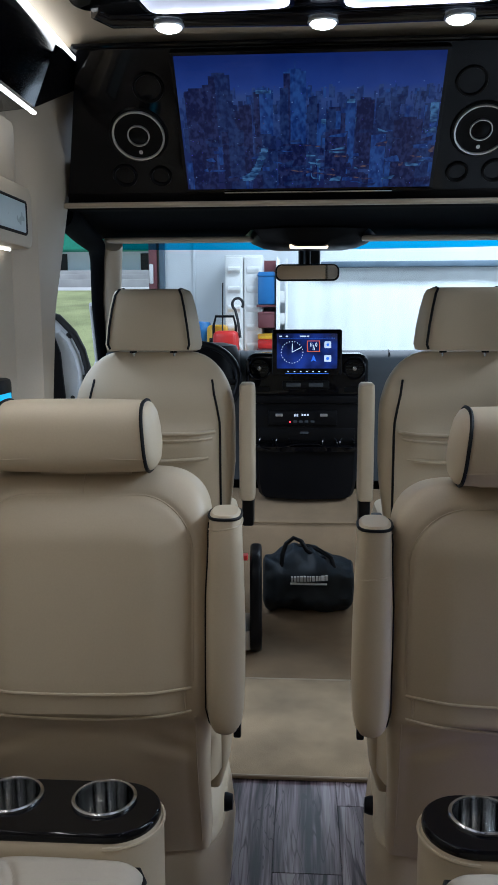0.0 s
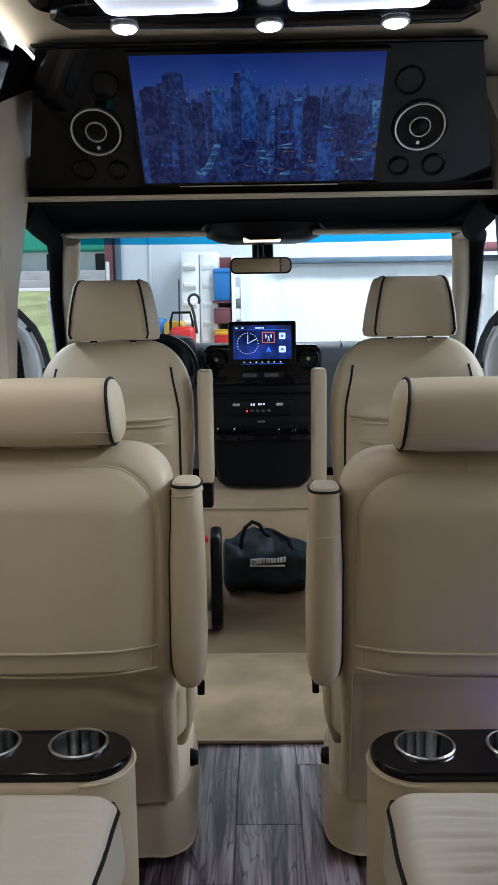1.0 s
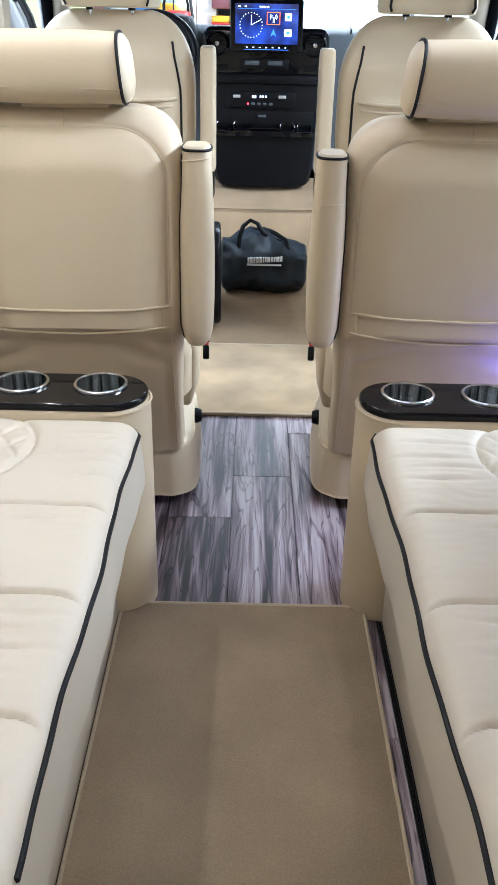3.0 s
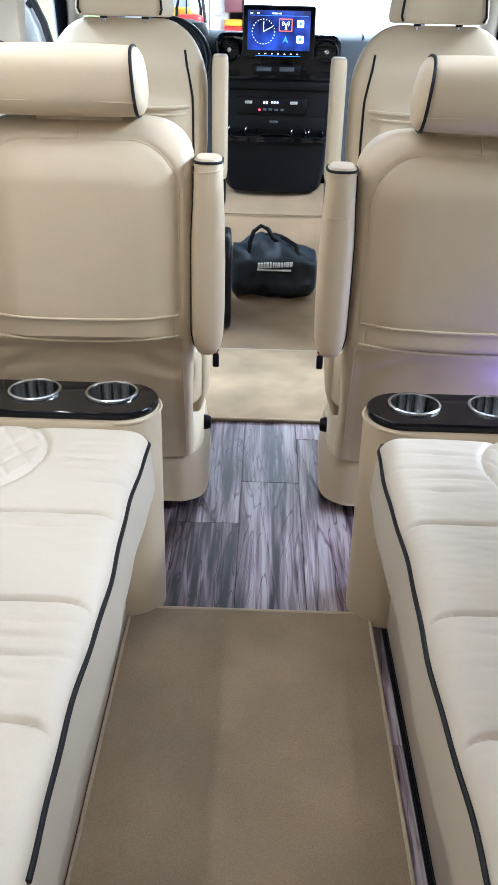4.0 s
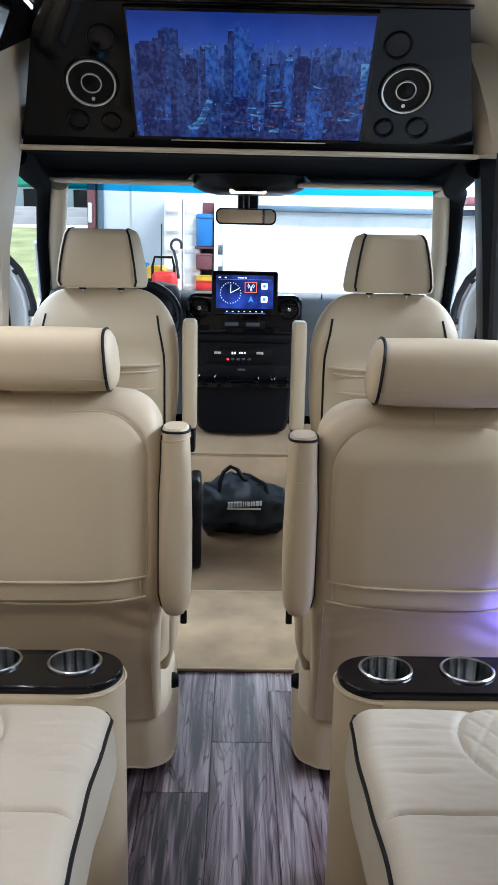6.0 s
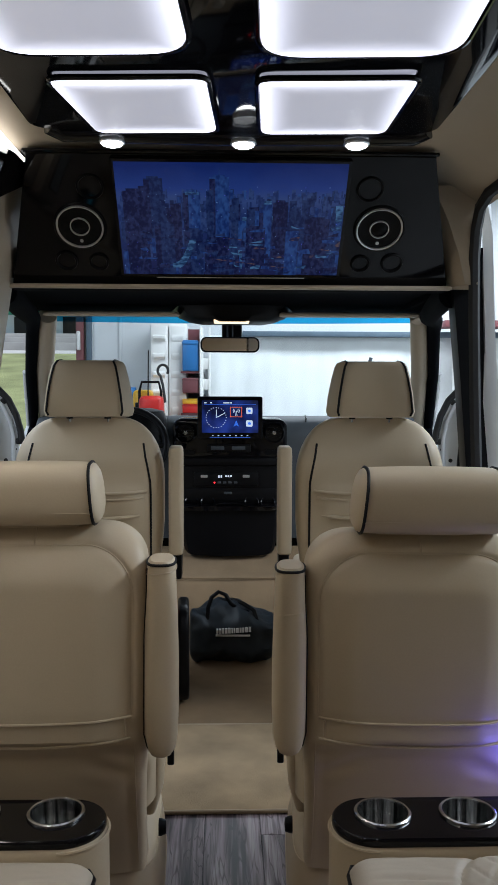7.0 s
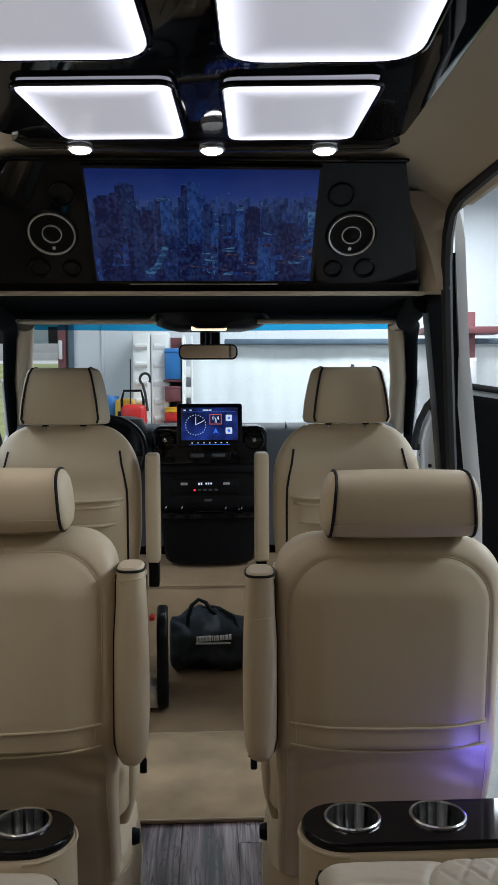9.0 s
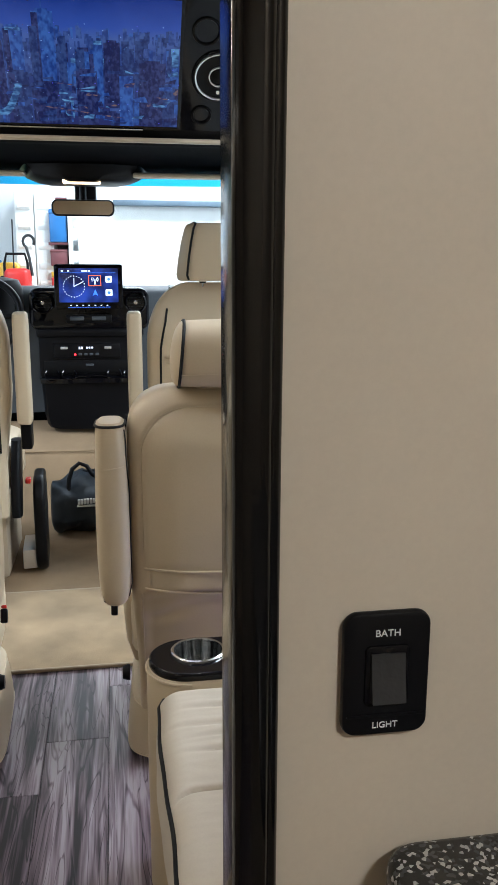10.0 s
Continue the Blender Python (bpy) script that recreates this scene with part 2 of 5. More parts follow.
# ---- mesh helpers ----
def part(name, bm, material, parent=None, label="", at=None, smooth=True):
    me = bpy.data.meshes.new(name)
    bmesh.ops.recalc_face_normals(bm, faces=bm.faces)
    bm.to_mesh(me)
    bm.free()
    for mt in material if isinstance(material, (list, tuple)) else [material]:
        me.materials.append(mt)
    if smooth:
        me.shade_smooth()
        me.set_sharp_from_angle(angle=radians(40))
    ob = new(name, me)
    if at is not None:
        ob.matrix_basis = at
    if parent:
        ob.parent = parent
    if label:
        ob["label"] = label
    return ob


def thing(name, label, category, m=None, group="", kind=""):
    ob = new(name)
    ob.empty_display_size = 0.05
    if m is not None:
        ob.matrix_basis = m
    return tagged(ob, label, category, group, kind)


def box(x0, x1, y0, y1, z0, z1, r=0.0, seg=2):
    bm = bmesh.new()
    bmesh.ops.create_cube(bm, size=1)
    for v in bm.verts:
        v.co = Vector((x0 + (v.co.x + 0.5) * (x1 - x0), y0 + (v.co.y + 0.5) * (y1 - y0), z0 + (v.co.z + 0.5) * (z1 - z0)))
    if r:
        bmesh.ops.bevel(bm, geom=bm.edges[:], offset=r, segments=seg, profile=0.5, affect="EDGES")
    return bm


def joined(*bms):
    out = bmesh.new()
    for b in bms:
        me = bpy.data.meshes.new("tmp")
        b.to_mesh(me)
        b.free()
        out.from_mesh(me)
        bpy.data.meshes.remove(me)
    return out


def rrect(w, h, r, n=6, cx=0.0, cy=0.0):
    pts = []
    for k, (sx, sy) in enumerate(((1, 1), (-1, 1), (-1, -1), (1, -1))):
        for i in range(n + 1):
            a = math.pi / 2 * (k + i / n)
            pts.append((cx + sx * (w / 2 - r) + r * math.cos(a), cy + sy * (h / 2 - r) + r * math.sin(a)))
    return pts


def extrude(pts, depth, m=None, r=0.0, seg=2):
    """A plate with the outline pts (x, y), from z 0 to depth, its rims rounded by r, then moved by m."""
    bm = bmesh.new()
    f = bm.faces.new([bm.verts.new((x, y, 0)) for x, y in pts])
    top = bmesh.ops.extrude_face_region(bm, geom=[f])["geom"]
    bmesh.ops.translate(bm, verts=[v for v in top if isinstance(v, bmesh.types.BMVert)], vec=(0, 0, depth))
    if r:
        rim = [e for e in bm.edges if abs(e.verts[0].co.z - e.verts[1].co.z) < 1e-7]
        bmesh.ops.bevel(bm, geom=rim, offset=r, segments=seg, profile=0.5, affect="EDGES")
    if m is not None:
        bm.transform(m)
    return bm


def loft(rings, cap=True, closed=True):
    bm = bmesh.new()
    vs = [[bm.verts.new(p) for p in ring] for ring in rings]
    for a, b in zip(vs, vs[1:]):
        n = len(a)
        for i in range(n if closed else n - 1):
            bm.faces.new((a[i], a[(i + 1) % n], b[(i + 1) % n], b[i]))
    if cap and closed:
        bm.faces.new(vs[0][::-1])
        bm.faces.new(vs[-1])
    return bm


def tube(points, r, n=7, closed=False):
    pts = [Vector(p) for p in points]
    rings = []
    up = None
    for i, p in enumerate(pts):
        a = pts[i - 1] if i or closed else p
        b = pts[(i + 1) % len(pts)] if i + 1 < len(pts) or closed else p
        d = (b - a).normalized()
        if up is None:
            up = d.orthogonal().normalized()
        up = (up - d * up.dot(d)).normalized()
        side = d.cross(up)
        rings.append([p + r * (math.cos(2 * math.pi * k / n) * up + math.sin(2 * math.pi * k / n) * side) for k in range(n)])
    if closed:
        rings.append(rings[0])
    return loft(rings, cap=not closed)


def lathe(profile, n=32, at=(0, 0, 0)):
    """profile: (radius, z) from one end to the other."""
    rings = [[(at[0] + r * math.cos(2 * math.pi * k / n), at[1] + r * math.sin(2 * math.pi * k / n), at[2] + z) for k in range(n)] for r, z in profile]
    return loft(rings, cap=False)


def sq(w, d, e, n=40, cx=0.0, cy=0.0, z=0.0):
    """A superellipse ring in the plane z."""
    out = []
    for k in range(n):
        a = 2 * math.pi * k / n
        c, s = math.cos(a), math.sin(a)
        out.append((cx + w * math.copysign(abs(c) ** (2 / e), c), cy + d * math.copysign(abs(s) ** (2 / e), s), z))
    return out


def smoothstep(a, b, x):
    t = min(1, max(0, (x - a) / (b - a)))
    return t * t * (3 - 2 * t)


# ---- the van: shell ----
def setting(name, bm, mat, label, smooth=True):
    ob = part(name, bm, mat, None, label, smooth=smooth)
    return tagged(ob, label, "", "", "structure")


floor = setting("floor", box(-0.86, 0.86, -1.4, 4.7, -0.06, -0.007), BLACKPL, "van floor under grey wood-look planks")

# beige ceiling with coves down to the side walls
cove = [(-0.80, 1.80), (-0.74, 1.88), (-0.66, 1.955), (-0.56, 1.985), (0.57, 1.985), (0.67, 1.955), (0.76, 1.90), (0.82, 1.86)]
outer = [(x * 1.08, z + 0.06) for x, z in cove[::-1]]
setting("ceiling", extrude(cove + outer, 4.25, Matrix(((1, 0, 0, 0), (0, 0, 1, -1.4), (0, 1, 0, 0), (0, 0, 0, 1)))), VINYL, "beige vinyl ceiling with coved sides")
setting("wall_rear", box(-0.86, 0.86, -1.46, -1.40, 0, 2.0), VINYL, "beige rear wall behind the walkway")
setting("wall_left", box(-0.84, -0.765, -1.4, 2.45, 0, 1.86), VINYL, "beige padded side wall")
# the right wall with the open sliding doorway
wr = joined(box(0.80, 0.87, -1.4, 1.20, 0, 1.92), box(0.80, 0.87, 1.20, 2.63, 1.885, 1.97), box(0.80, 0.87, 1.20, 2.63, -0.06, 0.0))
setting("wall_right", wr, VINYL, "beige side wall round the open sliding doorway")

# pillar covers beside the overhead cabinet
setting("pillar_cover_left", loft([[(-0.765, 2.36, z), (-0.715, 2.43, z), (-0.712 + k, 2.70, z), (-0.722 + k, 2.77, z), (-0.84, 2.77, z), (-0.84, 2.36, z)] for z, k in ((0, -0.10), (0.9, -0.08), (1.3, -0.055), (1.64, 0.0), (1.80, 0.035), (1.97, 0.095))]), VINYL, "beige pillar cover between wall and cab door")
setting("pillar_cover_right", loft([[(0.80, 2.63, z), (0.765 + k, 2.645, z), (0.735 + k, 2.71, z), (0.735 + k, 2.80, z), (0.842, 2.80, z), (0.806, 2.66, z)] for z, k in ((1.615, 0.0), (1.72, -0.025), (1.82, -0.06), (1.93, -0.11))]), VINYL, "beige pillar cover above the black door pillar")
seam = tube([(0.797, y, 1.915 - 0.03 * (y - 1.2)) for y in np.linspace(1.0, 2.6, 12)], 0.003)
setting("trim_seam", seam, VINYL, "sewn seam along the beige door header")
# rubber seal round the sliding doorway
seal = [(0.793, 1.3, 1.885), (0.793, 2.2, 1.887), (0.793, 2.50, 1.88), (0.79, 2.585, 1.85), (0.79, 2.625, 1.79), (0.79, 2.64, 1.70), (0.80, 2.66, 1.5), (0.82, 2.69, 1.2), (0.84, 2.71, 0.9), (0.85, 2.72, 0.3)]
setting("door_seal", tube(seal, 0.019), RUBBER, "black rubber seal of the sliding doorway")


def door_post(side, name):
    rings, d = [], 0.12 if side > 0 else 0.03
    o = 0.0 if side > 0 else 0.02
    for z, a, b in ((0.0, 0.83, 0.98), (0.9, 0.83, 0.965), (1.3, 0.795, 0.91), (1.55, 0.77, 0.87), (1.66, 0.755, 0.86)):
        rings.append([(side * (a + o), 2.78, z), (side * (a + o - 0.005), 2.78 + d / 2, z), (side * (a + o + 0.02), 2.78 + d, z), (side * b, 2.78 + d, z), (side * (b + 0.01), 2.78 + d / 2, z), (side * b, 2.78, z)])
    setting(name, loft(rings), BLACKPL, "black plastic pillar behind the cab door")


door_post(1, "pillar_right")
door_post(-1, "pillar_left")
setting("body_pillar", loft([[(0.872, 2.80, z), (0.876 + k, 2.77, z), (0.91 + k, 2.765, z), (0.92 + k, 2.80, z), (0.90, 2.83, z)] for z, k in ((0, 0.06), (0.9, 0.05), (1.4, 0.0), (1.8, -0.02), (1.95, -0.05))]), WHITEPAINT, "white painted body pillar")

# cab roof lining, black, with the thick rails over the doors
lining = [(2.74, 1.64), (3.2, 1.665), (3.6, 1.66), (3.95, 1.632), (3.97, 1.70), (2.74, 1.75)]
setting("cab_ceiling", extrude(lining, 1.79, Matrix(((0, 0, 1, -0.94), (1, 0, 0, 0), (0, 1, 0, 0), (0, 0, 0, 1)))), HEADLINER, "black cloth cab roof lining")
setting("roof_edge_right", box(0.81, 0.955, 3.02, 3.97, 1.632, 1.72, 0.01), HEADLINER, "black cloth edge of the cab roof lining")
for side, nm in ((-1, "left"), (1, "right")):
    p0, p1 = Vector((side * 0.885 + 0.032, 3.92, 1.61)), Vector((side * 1.06 + 0.03, 4.70, 1.05))
    mid = p0.lerp(p1, 0.5) + Vector((side * 0.012, 0, 0.02))
    # windscreen pillar: beige inner cover, with the black roof rail running down outside it
    setting("windscreen_pillar_" + nm, tube([p0, mid, p1], 0.045, 12), VINYL, "beige windscreen pillar cover")
    out = Vector((side * 0.062, -0.045, 0))
    rail = [Vector((side * 0.765, 2.80, 1.60)), Vector((side * 0.80, 3.05, 1.61)), Vector((side * 0.865, 3.45, 1.607)), Vector((side * 0.90 + 0.01, 3.70, 1.60)), p0 + out * 0.8 + Vector((0, -0.06, -0.02)), p0.lerp(p1, 0.12) + out, mid + out, p1 + out, Vector((side * 1.10, 4.45, 0.9)), Vector((side * 1.08, 4.40, 0.3))]
    girth = [0.046, 0.046, 0.045, 0.044, 0.038, 0.032, 0.028, 0.026, 0.024, 0.024]
    rings = []
    for i, p in enumerate(rail):
        d = (rail[min(i + 1, len(rail) - 1)] - rail[max(i - 1, 0)]).normalized()
        u = d.cross(Vector((1, 0, 0))).normalized()
        w = d.cross(u)
        rings.append([p + girth[i] * (math.cos(2 * math.pi * k / 14) * u + math.sin(2 * math.pi * k / 14) * w) for k in range(14)])
    setting("door_rail_" + nm, loft(rings), HEADLINER, "black roof rail running down beside the windscreen pillar")
    setting("door_frame_" + nm, tube([p + Vector((side * 0.036, 0.02, 0)) for p in rail[6:]], 0.012, 10), WHITEPAINT, "white painted cab doorway frame")
    setting("cab_sill_" + nm, box(min(side * 0.84, side * 1.0), max(side * 0.84, side * 1.0), 2.8, 4.6, -0.2, 0.02, 0.01), BLACKPL, "black cab door sill")

# windscreen with a blue band along its top
def pane(t0, t1):
    a, b = Vector((0.88, 3.95, 1.635)), Vector((1.06, 4.78, 1.04))
    rows = []
    for k in range(5):
        p = a.lerp(b, t0 + (t1 - t0) * k / 4)
        rows.append([(x * p.x, p.y + 0.10 * (1 - x * x), p.z) for x in np.linspace(-1, 1, 17)])
    return loft(rows, closed=False)


ws = tagged(part("windscreen", pane(0.075, 1.0), GLASS, None, "clear curved windscreen of the van"), "clear curved windscreen of the van", "windscreen", "", "structure")
band = part("tint_band", pane(0.0, 0.075), TINT, ws, "blue shade band")
ws.visible_shadow = band.visible_shadow = False

# dashboard
dash = thing("dashboard", "dark grey moulded plastic dashboard below the windscreen", "dashboard", pose(0, 0, 0))
prof = [(4.42, 0.45), (4.40, 0.85), (4.385, 1.0), (4.41, 1.07), (4.47, 1.105), (4.62, 1.11), (4.82, 1.07), (5.0, 1.02), (5.0, 0.45)]
part("dash_body", extrude(prof, 2.06, Matrix(((0, 0, 1, -1.03), (1, 0, 0, 0), (0, 1, 0, 0), (0, 0, 0, 1))), 0.012), DASH, dash)
part("airbag_seam", tube([(0.42, 4.405, 1.04), (0.43, 4.45, 1.103), (0.44, 4.6, 1.113)], 0.004), BLACKPL, dash)
part("binnacle", loft([sq(0.2 * s, 0.14 * s, 2.6, 24, -0.52, 4.36, z) for z, s in ((0.98, 1.0), (1.10, 1.0), (1.145, 0.9), (1.158, 0.6))]), BLACKPL, dash, "black instrument hood")
setting("bulkhead_front", box(-1.03, 1.03, 4.72, 4.76, -0.2, 1.0), BLACKPL, "dark firewall below the dashboard")

# ---- floor coverings ----
XS = [-0.073 - 0.163 * k for k in range(4, 0, -1)] + [-0.073, 0.090] + [0.090 + 0.163 * k for k in range(1, 5)]
JOINTS = {1: 0.62, 2: 1.15, 3: 1.747, 4: 1.965, 5: 1.02, 6: 0.9, 7: 1.4}


def carpet_sheet(name, x0, x1, y0, y1, z, mat, label, hem=None):
    ob = thing(name, label, "carpet", pose(0, 0, 0))
    part("carpet_surface", extrude(rrect(x1 - x0, y1 - y0, 0.03, 6, (x0 + x1) / 2, (y0 + y1) / 2), z - 0.001, pose(0, 0, 0.001), 0.003), mat, ob)
    if hem:
        out = rrect(x1 - x0 - 0.006, y1 - y0 - 0.006, 0.03, 6, (x0 + x1) / 2, (y0 + y1) / 2)
        part("hem", tube([(x, y, z - 0.001) for x, y in out], 0.004, 6, True), hem, ob, "sewn edge binding")
    return ob


HEM = surface("tan_binding", (0.42, 0.34, 0.24), 0.8, vary=0.1)
carpet_sheet("floor_mat", -0.302, 0.228, -0.55, 1.383, 0.011, MATC, "brown carpet runner with a sewn tan edge", HEM)
carpet_sheet("carpet", -0.70, 0.70, 2.352, 2.988, 0.012, CARPET, "worn tan carpet between the swivel seats", HEM)
cabc = [(2.992, 0.002), (2.992, 0.011), (3.90, 0.012), (3.96, 0.04), (4.02, 0.17), (4.055, 0.29), (4.075, 0.305), (4.13, 0.31), (4.20, 0.33), (4.30, 0.37), (4.45, 0.40), (4.45, 0.002)]
cc = thing("cab_carpet", "brown fitted carpet of the cab rising under the console", "carpet", pose(0, 0, 0))
part("carpet_surface", extrude(cabc, 1.7, Matrix(((0, 0, 1, -0.85), (1, 0, 0, 0), (0, 1, 0, 0), (0, 0, 0, 1))), 0.006), DARKCARPET, cc)
part("hem", tube([(-0.4, 4.07, 0.312), (0, 4.06, 0.312), (0.4, 4.07, 0.312)], 0.004), DARKCARPET, cc, "soft folded edge")
# aluminium seat track beside the runner
for sx in (0.256,):
    tr = thing("floor_track", "dark metal seat track let into the floor", "track", pose(sx, 0, 0), "floor tracks")
    part("rail", joined(box(-0.007, -0.003, -0.5, 1.34, 0, 0.006, 0.001), box(0.003, 0.007, -0.5, 1.34, 0, 0.006, 0.001), box(-0.003, 0.003, -0.5, 1.34, 0.0, 0.002)), BLACKPL, tr)

# ---- overhead cabinet with television ----
P = Matrix(((1, 0, 0, 0.003), (0, -0.666, -0.745, 2.549), (0, 0.745, -0.666, 1.80), (0, 0, 0, 1)))
oc = thing("overhead_cabinet", "black gloss overhead cabinet above the cab, with round speakers", "cabinet", pose(0, 0, 0))
face = [(-0.712, -0.245), (0.718, -0.245), (0.60, 0.208), (-0.595, 0.208)]
part("face_panel", extrude(face, 0.018, P @ pose(0, 0, -0.018), 0.004), GLOSS, oc)
side_prof = [(2.725, 1.617), (2.79, 1.617), (2.79, 1.97), (2.43, 1.97)]
part("body", extrude(side_prof, 1.22, Matrix(((0, 0, 1, -0.61), (1, 0, 0, 0), (0, 1, 0, 0), (0, 0, 0, 1)))), GLOSS, oc)
part("lip", box(-0.725, 0.735, 2.69, 2.722, 1.603, 1.6165, 0.005), VINYL, oc, "beige padded lip")
part("underside", box(-0.72, 0.73, 2.722, 2.80, 1.603, 1.6165, 0.002), HEADLINER, oc, "black underside")
part("top_edge", tube([(-0.60, 2.405, 1.962), (0.61, 2.405, 1.962)], 0.006), GLOSS, oc)
for sx in (-0.467, 0.4635):
    sp = part("speaker", lathe([(0.0, 0.004), (0.03, 0.003), (0.052, 0.001), (0.068, 0.004), (0.078, 0.006), (0.082, 0.001)], 40), BLACKPL, oc, "round black speaker with silver rings", at=P @ pose(sx, -0.029, 0))
    part("outer_ring", lathe([(0.0675, 0.004), (0.068, 0.010), (0.072, 0.011), (0.0735, 0.005)], 48), RING, sp, "silver trim ring")
    part("inner_ring", lathe([(0.0275, 0.003), (0.028, 0.009), (0.0305, 0.009), (0.031, 0.003)], 40), RING, sp, "thin silver ring")
    part("cone", lathe([(0.0, 0.010), (0.012, 0.009), (0.024, 0.003)], 30), BLACKPL, sp)
    part("badge", extrude(rrect(0.010, 0.011, 0.004), 0.002, pose(0, -0.05, 0.004)), RING, sp, "small silver badge")
    s = math.copysign(1, sx)
    for dx, dv, r in ((-0.045 * s, 0.105, 0.036), (0.058 * s, -0.155, 0.030), (-0.045 * s, -0.158, 0.026)):
        part("vent", lathe([(r + 0.006, 0.0), (r + 0.004, 0.004), (r, 0.004), (r - 0.004, -0.004), (0.0, -0.006)], 30), BLACKPL, oc, "round black vent", at=P @ pose(sx + dx, dv, 0.002))

tv = thing("television", "flat television showing a blue night city skyline", "television", P @ pose(0, 0, 0.002))
part("bezel", extrude(rrect(0.708, 0.404, 0.006, 6, 0, 0.002), 0.016, None, 0.003), GLOSS, tv, "thin black bezel")
part("sensor_bar", box(-0.24, 0.24, -0.206, -0.201, 0.005, 0.018, 0.002), CHROME, tv, "slim silver edge strip")


def screen_sky():
    m, n, l, b = nodes_of("screen_sky")
    tc, sep = n.new("ShaderNodeTexCoord"), n.new("ShaderNodeSeparateXYZ")
    l.new(tc.outputs["Object"], sep.inputs[0])
    ns = n.new("ShaderNodeTexNoise")
    ns.inputs["Scale"].default_value, ns.inputs["Detail"].default_value = 14, 6
    l.new(tc.outputs["Object"], ns.inputs["Vector"])
    ad = n.new("ShaderNodeMath")
    ad.operation = "MULTIPLY_ADD"
    ad.inputs[1].default_value = 0.05
    l.new(ns.outputs[0], ad.inputs[0])
    l.new(sep.outputs[1], ad.inputs[2])
    mp = n.new("ShaderNodeMapRange")
    mp.inputs["From Min"].default_value, mp.inputs["From Max"].default_value = -0.16, 0.21
    l.new(ad.outputs[0], mp.inputs["Value"])
    r = n.new("ShaderNodeValToRGB")
    e = r.color_ramp.elements
    e[0].color, e[1].color = (0.014, 0.018, 0.08, 1), (0.009, 0.024, 0.145, 1)
    for pos, c in ((0.55, (0.016, 0.034, 0.14, 1)), (0.70, (0.04, 0.072, 0.22, 1)), (0.80, (0.022, 0.050, 0.23, 1))):
        k = e.new(pos)
        k.color = c
    l.new(mp.outputs[0], r.inputs[0])
    l.new(r.outputs[0], b.inputs["Emission Color"])
    b.inputs["Emission Strength"].default_value = 1.0
    b.inputs["Base Color"].default_value = (0.003, 0.003, 0.004, 1)
    b.inputs["Roughness"].default_value = 0.12
    b.inputs["Specular IOR Level"].default_value = 0.2
    return m


def screen_blocks(name, dark, lit, share, sx, sy):
    """Soft rows of lit windows on a dark block."""
    m, n, l, b = nodes_of(name)
    tc, mp = n.new("ShaderNodeTexCoord"), n.new("ShaderNodeMapping")
    mp.inputs["Scale"].default_value = (sx, sy, 1)
    l.new(tc.outputs["Object"], mp.inputs[0])
    w, big = n.new("ShaderNodeTexNoise"), n.new("ShaderNodeTexNoise")
    w.inputs["Scale"].default_value, w.inputs["Detail"].default_value = 1.0, 1
    l.new(mp.outputs[0], w.inputs["Vector"])
    big.inputs["Scale"].default_value = 30
    l.new(tc.outputs["Object"], big.inputs["Vector"])
    sm = n.new("ShaderNodeMath")
    sm.operation = "MULTIPLY_ADD"
    sm.inputs[1].default_value = 0.7
    l.new(big.outputs[0], sm.inputs[0])
    l.new(w.outputs[0], sm.inputs[2])
    r = n.new("ShaderNodeValToRGB")
    e = r.color_ramp.elements
    e[0].position, e[0].color = 1.0 - share, (*dark, 1)
    e[1].position, e[1].color = 1.6 - share, (*lit, 1)
    l.new(sm.outputs[0], r.inputs[0])
    l.new(r.outputs[0], b.inputs["Emission Color"])
    b.inputs["Emission Strength"].default_value = 1.0
    b.inputs["Base Color"].default_value = (0.003, 0.003, 0.004, 1)
    b.inputs["Roughness"].default_value = 0.12
    b.inputs["Specular IOR Level"].default_value = 0.2
    return m


SKYM = screen_sky()
BLK = [screen_blocks("screen_far_blocks", (0.014, 0.030, 0.125), (0.035, 0.065, 0.19), 0.30, 90, 60),
       screen_blocks("screen_towers", (0.007, 0.015, 0.072), (0.022, 0.042, 0.13), 0.30, 90, 60),
       screen_blocks("screen_bright_tower", (0.009, 0.026, 0.13), (0.028, 0.075, 0.25), 0.30, 80, 45),
       screen_blocks("screen_dark_tower", (0.006, 0.009, 0.048), (0.022, 0.030, 0.10), 0.25, 90, 60),
       screen_blocks("screen_streets", (0.014, 0.018, 0.075), (0.12, 0.075, 0.075), 0.18, 70, 110),
       screen_blocks("screen_teal_roofs", (0.014, 0.040, 0.12), (0.08, 0.19, 0.36), 0.28, 45, 90),
       glow("screen_lamps", (0.30, 0.46, 0.75), 0.35),
       glow("screen_violet_lamps", (0.10, 0.08, 0.75), 0.5)]


